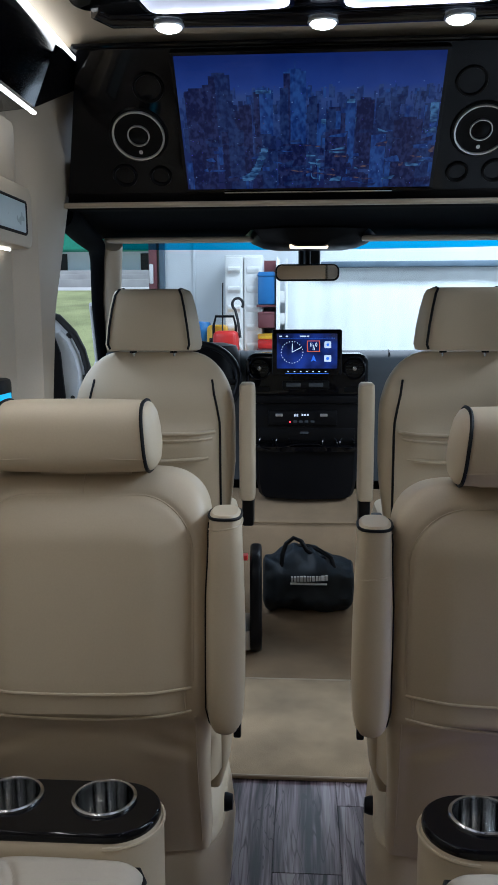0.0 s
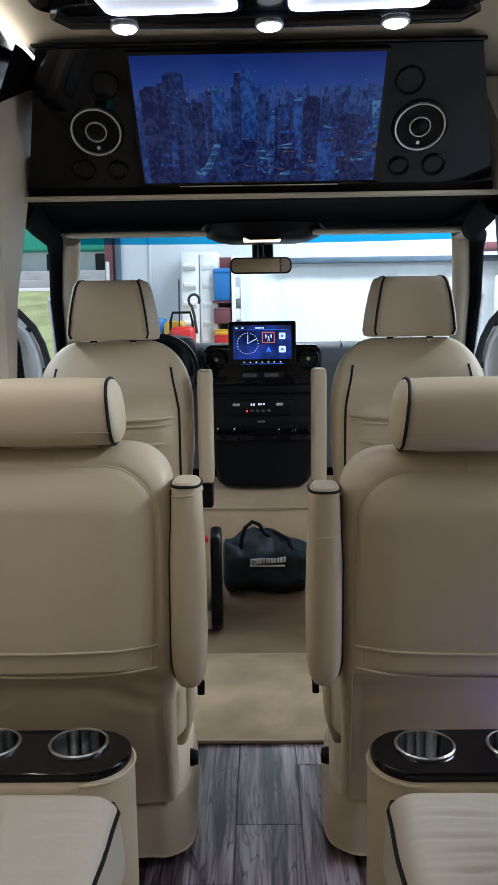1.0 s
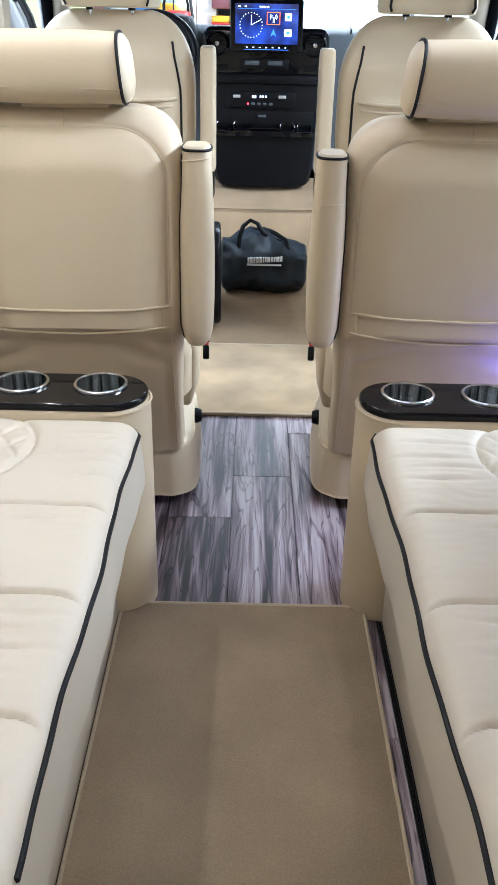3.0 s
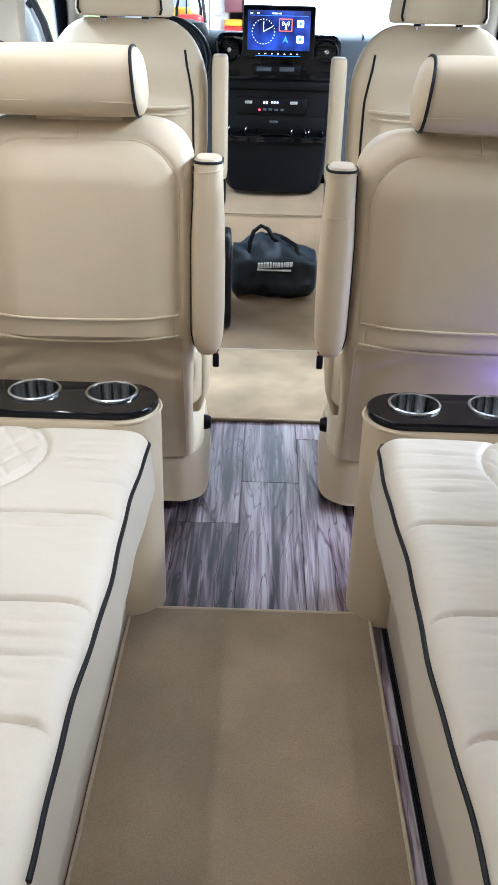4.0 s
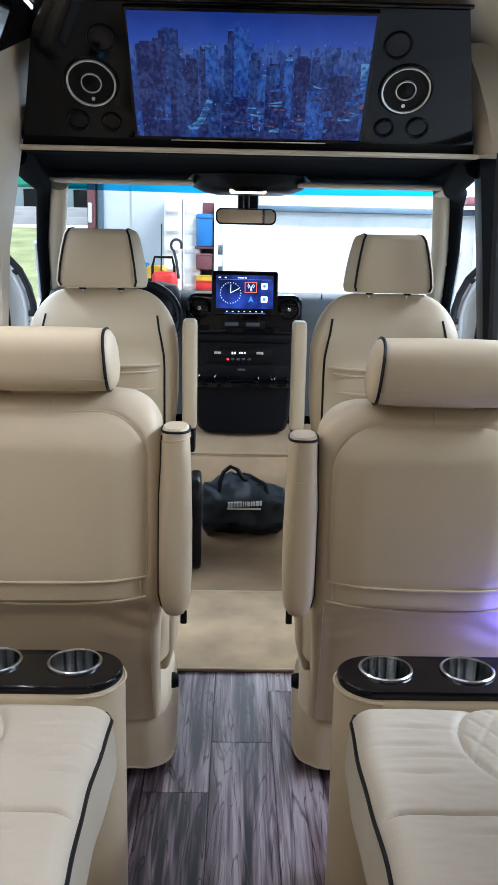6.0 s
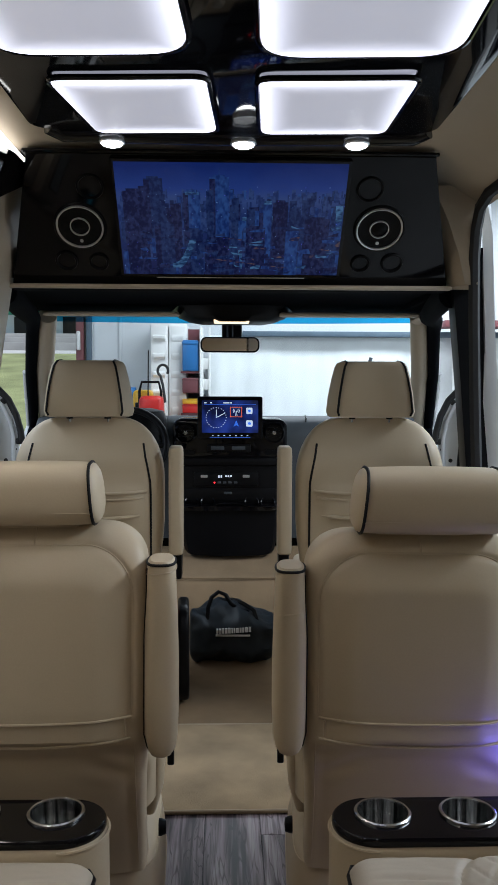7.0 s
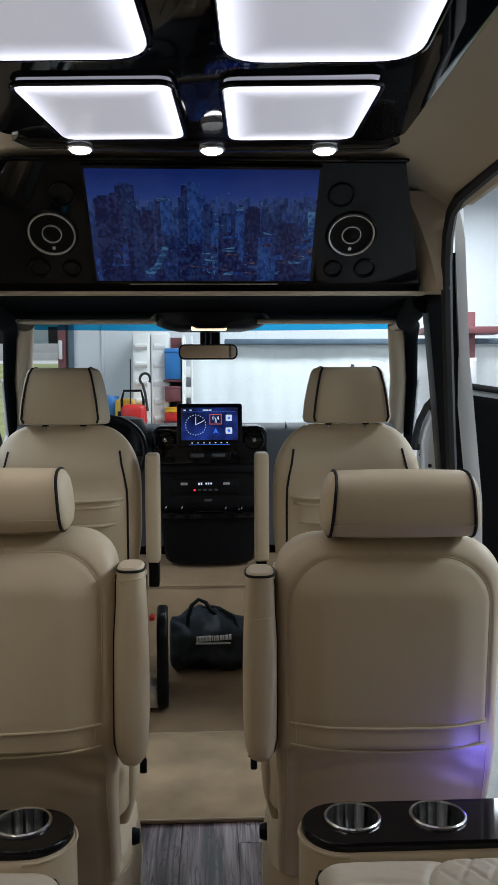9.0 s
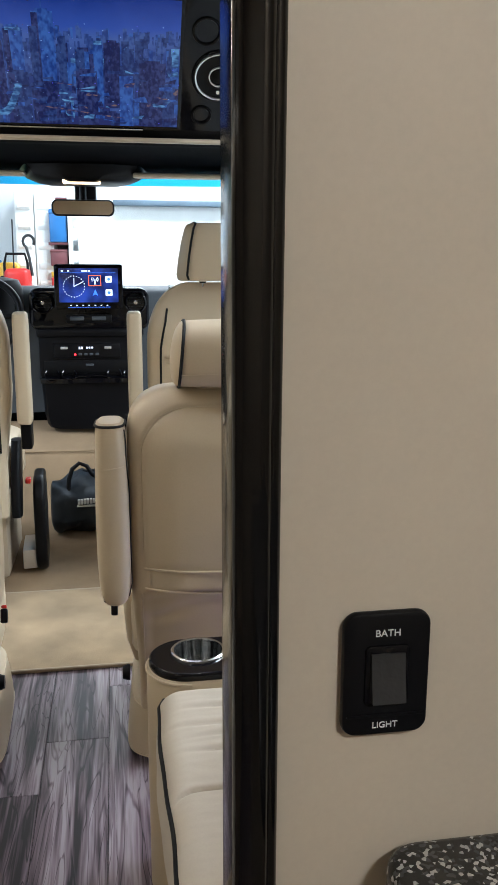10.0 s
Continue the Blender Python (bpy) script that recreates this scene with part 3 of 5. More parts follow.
def skyline():
    rnd = random.Random(7)
    bm = bmesh.new()
    edge, low, high = 0.3435, -0.191, 0.1945

    def quad(x0, x1, y0, y1, z, mi, skew=0.0, lean=0.0):
        x0, x1 = max(-edge, x0), min(edge, x1)
        y0 = max(low, y0)
        if x1 - x0 < 0.0005 or y1 <= y0:
            return
        f = bm.faces.new([bm.verts.new(p) for p in ((x0, y0, z), (x1, y0, z), (min(edge, x1 + lean), y1 + skew, z), (max(-edge, x0 + lean), y1, z))])
        f.material_index = mi

    quad(-edge, edge, low, high, 0.0165, 0)
    # low blocks fading into the haze
    for k in range(320):
        y = 0.108 - 0.12 * (k / 320) ** 1.3
        x = rnd.uniform(-edge, edge)
        quad(x, x + rnd.uniform(0.004, 0.016), y - 0.03, y + rnd.uniform(-0.002, 0.006), 0.0166 + 0.000001 * k, rnd.choice((1, 1, 1, 2, 3)))
    for k in range(230):
        y = 0.06 - 0.24 * k / 230
        x = rnd.uniform(-edge, edge - 0.01)
        tall = rnd.uniform(0.01, 0.05)
        quad(x, x + rnd.uniform(0.010, 0.034), y - 0.05, y + tall * 0.5, 0.0170 + 0.0000015 * k, rnd.choice((1, 2, 2, 4, 2, 1, 3, 6 if x > 0 else 2)), rnd.uniform(-0.003, 0.003))
    # the towers that stand out, with stepped tops
    towers = ((-0.293, 0.066, 0.102, 4), (-0.232, 0.056, 0.142, 2), (-0.262, 0.030, 0.118, 4), (-0.119, 0.050, 0.100, 3), (-0.168, 0.034, 0.060, 4), (-0.036, 0.058, 0.148, 3), (-0.064, 0.022, 0.105, 2), (0.012, 0.022, 0.080, 2), (0.060, 0.026, 0.045, 2),
              (0.111, 0.026, 0.072, 3), (0.150, 0.046, 0.068, 4), (0.196, 0.034, 0.052, 2), (0.266, 0.076, 0.012, 4), (-0.205, 0.060, -0.010, 2), (-0.115, 0.056, -0.030, 2), (0.076, 0.060, -0.020, 4), (-0.044, 0.078, -0.060, 4), (-0.288, 0.070, -0.040, 4), (0.190, 0.040, -0.030, 3), (0.308, 0.05, -0.06, 2))
    for k, (x, w, top, mi) in enumerate(towers):
        z = 0.01738 + 0.000006 * k
        quad(x - w / 2, x + w / 2, top - 0.20, top, z, mi, 0.002)
        if w > 0.045:
            quad(x - w * 0.5, x - w * 0.2, top - 0.20, top - 0.004, z + 0.000002, 4)
        if w > 0.04:
            quad(x - w * 0.32, x + w * 0.28, top - 0.01, top + 0.008, z + 0.000001, mi)
    quad(-0.138, -0.098, 0.092, 0.101, 0.01755, 6)
    quad(0.100, 0.122, 0.062, 0.073, 0.01755, 6)
    quad(-0.038, -0.034, 0.15, 0.178, 0.0172, 3)
    # streets, roofs and lamps below
    for k in range(110):
        x, y = rnd.uniform(-0.30, 0.33), rnd.uniform(-0.188, -0.02)
        w_ = rnd.uniform(0.010, 0.05)
        quad(x, x + w_, y, y + rnd.uniform(0.003, 0.012), 0.01756 + 0.0000008 * k, rnd.choice((6, 4, 5, 2, 2, 3) if x > -0.02 else (3, 2, 4, 2, 2)), rnd.uniform(-0.010, 0.012), rnd.uniform(-0.01, 0.01))
    for k in range(16):
        t = k / 15
        quad(-0.185 + 0.055 * t, -0.165 + 0.055 * t, -0.165 + 0.09 * t * t, -0.150 + 0.085 * t * t, 0.01766, 6, 0.004)
        quad(-0.06 + 0.22 * t, -0.035 + 0.22 * t, -0.135 - 0.03 * t, -0.130 - 0.03 * t, 0.01766, 5, -0.004)
    for k in range(420):
        x, y = rnd.uniform(-edge, edge), min(0.118, rnd.uniform(-0.18, 0.12))
        d = rnd.uniform(0.0008, 0.0026)
        quad(x, x + d, y, y + d * rnd.uniform(0.4, 0.9), 0.01768 + 0.0000002 * k, rnd.choice((7, 6, 6, 3, 3, 5, 8)))
    return bm


tagged(part("picture", skyline(), [SKYM] + BLK, tv, "blue night view of a city skyline", smooth=False), kind="stuff")

# ---- ceiling lights ----
cp = thing("ceiling_panel", "black glossy ceiling panel holding the light panels", "ceiling panel", pose(0, 0, 0))
part("board", extrude(rrect(0.99, 1.90, 0.05, 6, 0.008, 1.09), 0.05, pose(0, 0, 1.912), 0.006), CEILGLOSS, cp)
part("front_bar", tube([(-0.45, 2.05, 1.925), (-0.42, 2.075, 1.915), (0.02, 2.082, 1.912), (0.46, 2.075, 1.915), (0.49, 2.05, 1.925)], 0.022, 12), CEILGLOSS, cp)


def rounded(corners, r, n=6):
    """The outline of a convex polygon with its corners rounded."""
    out = []
    for i, c in enumerate(corners):
        c, a, b = Vector(c), Vector(corners[i - 1]), Vector(corners[(i + 1) % len(corners)])
        p, q = c + (a - c).normalized() * r, c + (b - c).normalized() * r
        for k in range(n + 1):
            t = k / n
            out.append(tuple((1 - t) ** 2 * p + 2 * t * (1 - t) * c + t * t * q))
    return out


def light_panel(x0, x1, y0, y1, z, r, taper=0.0):
    """taper: how far the outer corner at the cab end is drawn in."""
    hx, hy = (x1 - x0) / 2, (y1 - y0) / 2
    ob = thing("ceiling_light", "white frosted ceiling light panel with brighter glowing edges", "ceiling light", pose((x0 + x1) / 2, (y0 + y1) / 2, z, 0, 0, -3.2), "ceiling light panels")
    tl, tr = (taper, 0) if x0 < 0 else (0, taper)

    def plan(g):
        return rounded([(hx + g, -hy - g), (hx + g - tr, hy + g), (-hx - g + tl, hy + g), (-hx - g, -hy - g)], r)

    part("diffuser", extrude(plan(0.0), 0.012, None, 0.003), diffuser_material("frosted_panel", hx, hy), ob)
    part("frame", tube([(x, y, 0.006) for x, y in plan(0.005)], 0.006, 8, True), GLOSS, ob, "black frame")


light_panel(-0.364, -0.046, 1.663, 2.011, 1.897, 0.032, 0.030)
light_panel(0.062, 0.382, 1.652, 2.003, 1.897, 0.032, 0.022)
light_panel(-0.452, -0.096, 0.985, 1.536, 1.897, 0.085)
light_panel(0.035, 0.398, 0.980, 1.529, 1.897, 0.085)
# unseen lamp added over the van's rear, behind the walkway, to light the partition
rl = thing("rear_ceiling_light", "unseen round white lamp added over the rear", "ceiling light", pose(0.60, -0.72, 1.935))
part("lens", lathe([(0.0, -0.03), (0.07, -0.026), (0.09, -0.012), (0.095, 0.0)], 28), glow("rear_fill_lens", (1, 0.95, 0.88), 6), rl)
lamp("rear_glow", "AREA", 10.5, pose(0.60, -0.72, 1.895), (1, 0.95, 0.88), size=0.16)
# the pair at y 0.62 is unseen, added to light the sofa cushions
for sx, sy, watts in ((-0.297, 2.068, 1.6), (0.030, 2.068, 1.6), (0.313, 2.062, 1.6), (-0.297, 0.62, 2.9), (0.313, 0.62, 3.7)):
    sl = thing("spot_light", "small round white downlight with a bright lens", "spot light", pose(sx, sy, 1.885), "downlights on the ceiling board")
    part("rim", lathe([(0.031, 0.014), (0.033, 0.006), (0.031, 0.003), (0.028, 0.003)], 28), RING, sl)
    part("lens", lathe([(0.0, -0.006), (0.014, -0.005), (0.024, -0.001), (0.029, 0.005)], 28), SPOTGLOW, sl, "glowing lens")
    lamp("downlight", "SPOT", watts, look((sx, sy - 0.005, 1.875), (sx, sy - 0.035, 0)), (1, 0.96, 0.9), radius=0.025, spot=radians(120 if sy > 1 else 84))

# ---- left overhead locker with strip lights ----
lk = thing("wall_locker", "black gloss overhead wall locker with strip lights along its edges", "locker", pose(0, 0, 0))
prof = [(-0.61, 1.935), (-0.668, 1.79), (-0.77, 1.78), (-0.77, 1.95)]
part("body", extrude(prof, 2.95, Matrix(((1, 0, 0, 0), (0, 0, 1, -0.65), (0, 1, 0, 0), (0, 0, 0, 1))), 0.004), GLOSS, lk)
part("upper_strip", box(-0.621, -0.600, -0.6, 2.455, 1.940, 1.948, 0.002), LED, lk, "glowing strip light")
part("lower_strip", box(-0.685, -0.674, -0.6, 2.33, 1.780, 1.787, 0.002), LED, lk, "glowing strip light")
part("end_cap", loft([[(-0.61, 2.30, 1.935), (-0.668, 2.30, 1.79), (-0.77, 2.30, 1.78), (-0.77, 2.30, 1.95)], [(-0.60, 2.46, 1.95), (-0.625, 2.53, 1.89), (-0.77, 2.53, 1.88), (-0.77, 2.46, 1.96)]]), GLOSS, lk)
lamp("strip_glow", "AREA", 6.0, pose(-0.68, 1.0, 1.772), (1, 0.9, 0.75), size=0.02, size_y=2.4)

wf = thing("window_pelmet", "beige padded window pelmet with a pale inset pane", "pelmet", pose(0, 0, 0))
part("pad", extrude(rrect(2.5, 0.155, 0.03, 6, 1.115, 1.53), 0.06, Matrix(((0, 0, 1, -0.765), (1, 0, 0, 0), (0, 1, 0, 0), (0, 0, 0, 1))), 0.012), VINYL, wf)
part("inset", extrude(rrect(2.4, 0.074, 0.006, 3, 1.10, 1.525), 0.004, Matrix(((0, 0, 1, -0.706), (1, 0, 0, 0), (0, 1, 0, 0), (0, 0, 0, 1)))), SHADE, wf, "pale blue-grey pane")
part("inset_edge", tube([(-0.703, y, z) for y, z in rrect(2.404, 0.078, 0.008, 3, 1.10, 1.525)], 0.004, 6, True), PIPING, wf)
part("pelmet_strip", box(-0.752, -0.744, -0.1, 2.30, 1.446, 1.452, 0.001), LED, wf, "glowing strip light under the pelmet")
wp = thing("wall_panel", "beige padded wall panel above the pelmet", "wall panel", pose(0, 0, 0))
part("pad", extrude(rrect(2.2, 0.15, 0.02, 6, 1.24, 1.69), 0.03, Matrix(((0, 0, 1, -0.765), (1, 0, 0, 0), (0, 1, 0, 0), (0, 0, 0, 1))), 0.01), VINYL, wp)
ct = thing("control_panel", "small black wall control panel with a cyan display", "control panel", pose(-0.765, 2.12, 1.0))
part("case", box(0, 0.05, -0.07, 0.07, -0.04, 0.135, 0.012), BLACKPL, ct)
part("display", box(0.049, 0.052, -0.045, 0.05, 0.05, 0.10, 0.001), glow("cyan_display", (0.05, 0.5, 0.75), 0.9), ct, "lit cyan display")
for i in range(3):
    part("key", box(0.049, 0.054, -0.04 + 0.03 * i, -0.02 + 0.03 * i, 0.012, 0.028, 0.002), DASH, ct)


# ---- rear swivel seats ----
def swivel_seat(cx, inner, lean, yaw, tall, drop):
    """inner: +1 where the aisle lies towards +x. tall: the headrest's height, drop: how far headrest foot and pocket sit lower."""
    ch = thing("captain_chair", "beige leather captain chair with black piping, armrest folded up", "chair", pose(cx, 1.655, 0, 0, 0, yaw), "rear captain chairs")
    TOP = 0.983 - drop * 0.4

    def half(z):
        if z > 0.885:
            t = min(1, (z - 0.885) / (TOP - 0.885))
            return 0.240 - 0.098 * (1 - math.sqrt(max(0, 1 - t ** 2.2)))
        return 0.240 - 0.010 * (1 - smoothstep(0.28, 0.55, z))

    def depth(z):
        if z > 0.90:
            t = min(1, (z - 0.90) / (TOP - 0.90))
            return 0.030 + 0.055 * math.sqrt(max(0, 1 - t * t))
        return 0.085

    def cy(z):
        return 0.088 + 0.105 * (1 - smoothstep(0.12, 0.5, z)) + 0.02 * smoothstep(0.85, 0.99, z)

    zp = 0.590 - drop

    def inset(x, z):
        """How far a place on the rear lies inside the sewn panel."""
        r, w, h = 0.105, 0.210, 0.946 - drop * 0.5
        qx, qz = abs(x) - (w - r), z - (h - r)
        return r - math.hypot(qx, qz) if qx > 0 and qz > 0 else min(w - abs(x), h - z)

    def swell(x, z):
        """How far the rear of the back stands out."""
        d = inset(x, z)
        on = smoothstep(zp - 0.015, zp + 0.02, z)
        o = on * (0.012 * smoothstep(0.0, 0.08, d) - 0.0045 * math.exp(-(d / 0.006) ** 2))
        o += 0.010 * smoothstep(0.05, 0.12, 0.24 - abs(x)) * smoothstep(zp - 0.056, zp - 0.046, z) * (1 - on)
        low = 1 - smoothstep(zp - 0.10, zp - 0.052, z)
        o -= 0.026 * low * (1 - 0.6 * smoothstep(0.19, 0.235, abs(x)))
        fall = math.exp(-((abs(x) - 0.165) / 0.05) ** 2) * smoothstep(0.40, 0.47, z) * low
        o += 0.006 * fall * math.sin(z * 95 + abs(x) * 34) + 0.003 * low * noise.noise(Vector((x * 9, z * 7, cx * 5)))
        return o

    rings = []
    for z in [0.165, 0.18, 0.21, 0.25, 0.29, 0.33, 0.37] + list(np.linspace(0.40, 0.63, 42)) + list(np.linspace(0.65, 0.83, 12)) + list(TOP - 0.145 * np.linspace(1, 0, 36) ** 1.6):
        ring = sq(half(z), depth(z), 5.0, 200, 0, cy(z), z)
        rings.append([(x, y - (swell(x, z) * smoothstep(0.0, 0.03, cy(z) - y)), zz) for x, y, zz in ring])
    part("backrest", loft(rings), LEATHER, ch)

    def rear(x, z, lift=0.0):
        w, d = half(z), depth(z)
        u = min(0.999, abs(x) / w)
        return (x, cy(z) - d * (1 - u ** 5.0) ** (1 / 5.0) - swell(x, z) - lift, z)

    # sewn outline of the rear panel, map pocket and centre seam
    r, w, h = 0.105, 0.210, 0.946 - drop * 0.5
    arch = [(-w, z) for z in np.linspace(zp + 0.01, h - r, 12)] + [(-w + r - r * math.cos(a), h - r + r * math.sin(a)) for a in np.linspace(0.1, math.pi / 2, 12)]
    arch += [(-x, z) for x, z in arch[::-1]]
    part("panel_seam", tube([rear(x, z, 0.0002) for x, z in arch], 0.0016, 6), LEATHER, ch)
    for z, bow, lift in ((zp, 0.006, 0.002), (zp - 0.046, 0.016, 0.003)):
        part("pocket_piping", tube([rear(x, z - bow * math.cos(x * 7.2) + bow * 0.1, lift) for x in np.linspace(-0.208, 0.208, 41)], 0.0030, 7), LEATHER, ch, "sewn map pocket edge")
    for sx in (-1, 1):
        part("pocket_stitch", tube([rear(sx * 0.196, z, 0.0025) for z in np.linspace(zp - 0.004, zp - 0.040, 6)], 0.0022, 5), LEATHER, ch)
        part("side_seam", tube([rear(sx * 0.214, z, 0.0004) for z in np.linspace(0.19, zp - 0.06, 16)], 0.0015, 5), LEATHER, ch)
    part("top_seam", tube([rear(0.0, z, 0.0008) for z in np.linspace(h, TOP - 0.004, 6)], 0.0016, 5), LEATHER, ch)

    # roll-shaped headrest, broader at its foot, with domed ends
    hz = 1.056 + (0.064 - 0.064 * tall)

    def roll(x, a, b):
        return (x * (1 - 0.045 * a / 0.064) - inner * 0.019, 0.055 + b * tall, hz + a * tall)

    rings = []
    for x, s_ in ((-0.163, 0.25), (-0.161, 0.5), (-0.1565, 0.76), (-0.149, 0.93), (-0.141, 0.985), (-0.125, 1.0), (-0.06, 1.025), (0, 1.03), (0.06, 1.025), (0.125, 1.0), (0.141, 0.985), (0.149, 0.93), (0.1565, 0.76), (0.161, 0.5), (0.163, 0.25)):
        rings.append([roll(x, a, b) for a, b, _ in sq(0.064 * s_, 0.074 * s_, 2.9, 48)])
    hr = part("headrest", loft(rings), LEATHER, ch)
    for x in (-0.141, 0.141):
        part("piping", tube([roll(x, a, b) for a, b, _ in sq(0.0635, 0.0735, 2.9, 48)], 0.0036, 6, True), PIPING, hr, "black piping")
    part("headrest_seam", tube([roll(x, -0.036 + 0.004 * math.cos(x * 9), -0.071) for x in np.linspace(-0.139, 0.139, 15)], 0.0012, 5), LEATHER, hr)
    part("headrest_bracket", box(-0.09, 0.09, 0.06, 0.1, 0.955, 1.01, 0.006), LEATHER, ch)

    # armrest folded upright
    ax = inner * 0.272
    rings = []
    for z, s in ((0.502, 0.5), (0.506, 0.72), (0.517, 0.90), (0.54, 1.02), (0.60, 1.10), (0.70, 1.10), (0.80, 1.02), (0.862, 0.94), (0.900, 0.90), (0.911, 0.86), (0.916, 0.7)):
        rings.append(sq(0.034 * s, 0.052 * (0.6 + 0.4 * s), 3.0, 32, ax, 0.035 - 0.012 * (z - 0.5), z))
    ar = part("armrest", loft(rings), LEATHER, ch, "armrest folded upright")
    part("piping", tube([(x, y, 0.909) for x, y, _ in sq(0.0303, 0.0495, 3.0, 32, ax, 0.030)], 0.0030, 6, True), PIPING, ar, "black piping")
    part("cuff_seam", tube([(x, y, 0.855 + 0.004 * x / 0.03) for x, y, _ in sq(0.0322, 0.0515, 3.0, 32, ax, 0.031)], 0.0016, 5, True), LEATHER, ar)
    part("edge_piping", tube([(ax - inner * 0.030, 0.0, 0.90)] + [(ax - inner * (0.0315 + 0.005 * smoothstep(0.86, 0.75, z)), 0.003, z) for z in np.linspace(0.88, 0.55, 12)] + [(ax - inner * 0.030, 0.004, 0.522), (ax - inner * 0.018, 0.0, 0.507), (ax + inner * 0.004, -0.004, 0.502), (ax + inner * 0.026, 0.0, 0.512)], 0.0014, 6), PIPING, ar, "black piping")

    # seat, skirt and hardware
    part("seat", loft([sq(0.255 * s, 0.27 * s, 5, 40, 0, 0.40, z) for z, s in ((0.28, 0.94), (0.30, 1.0), (0.40, 1.0), (0.435, 0.97), (0.45, 0.88))]), LEATHER, ch)
    part("side_bolster", loft([sq(0.022 * s, 0.10 * s, 3, 24, inner * (0.232 + k), 0.33, z) for z, s, k in ((0.24, 0.8, 0.0), (0.30, 1.0, 0.012), (0.38, 1.0, 0.018), (0.43, 0.9, 0.018), (0.445, 0.6, 0.018))]), LEATHER, ch)
    def hem(w, d, z):
        return [(x, y - 0.010 * math.sin(x * 19 + 2 + cx) * (z < 0.15) - 0.006 * math.exp(-((abs(x) - 0.2) / 0.02) ** 2) * (z < 0.15), z) for x, y, _ in sq(w, d, 6.0, 96, 0, 0.36)]

    part("skirt", loft([hem(w, d, z) for z, w, d in ((0.036, 0.262, 0.236), (0.034, 0.266, 0.240), (0.07, 0.265, 0.238), (0.12, 0.260, 0.230), (0.158, 0.253, 0.219), (0.170, 0.249, 0.213), (0.176, 0.240, 0.205))]), LEATHER, ch, "leather skirt round the pedestal")
    part("skirt_hem", tube(hem(0.2655, 0.2395, 0.037), 0.003, 5, True), LEATHER, ch)
    part("skirt_seam", tube([(x, y - 0.0005, z) for x, y, z in hem(0.2525, 0.2185, 0.160)], 0.0022, 5, True), LEATHER, ch)
    part("pedestal", box(-0.2, 0.2, 0.22, 0.56, 0.0, 0.06), BLACKPL, ch)
    part("recline_knob", lathe([(0.0, 0.02), (0.016, 0.018), (0.020, 0.006), (0.020, 0.0)], 20), BLACKPL, ch, "black knob", at=pose(inner * 0.256, 0.22, 0.225, 0, inner * 90, 0))
    bk = part("seat_belt_buckle", box(-0.008, 0.008, -0.013, 0.013, -0.034, 0.0, 0.004), BLACKPL, ch, "black seat belt buckle", at=pose(inner * 0.287, 0.19, 0.43, -25, 0, 0))
    for o in ch.children_recursive:
        if o.matrix_basis == Matrix.Identity(4):
            for v in o.data.vertices:
                v.co.y += lean * max(0.0, v.co.z - 0.58)
    part("release_button", box(-0.006, 0.006, -0.011, 0.009, 0.0005, 0.008, 0.002), REDPL, bk, "red release button")
    return ch


swivel_seat(-0.422, 1, 0.12, 2, 1.035, 0.004)
swivel_seat(0.394, -1, -0.10, -3, 1.07, 0.011)


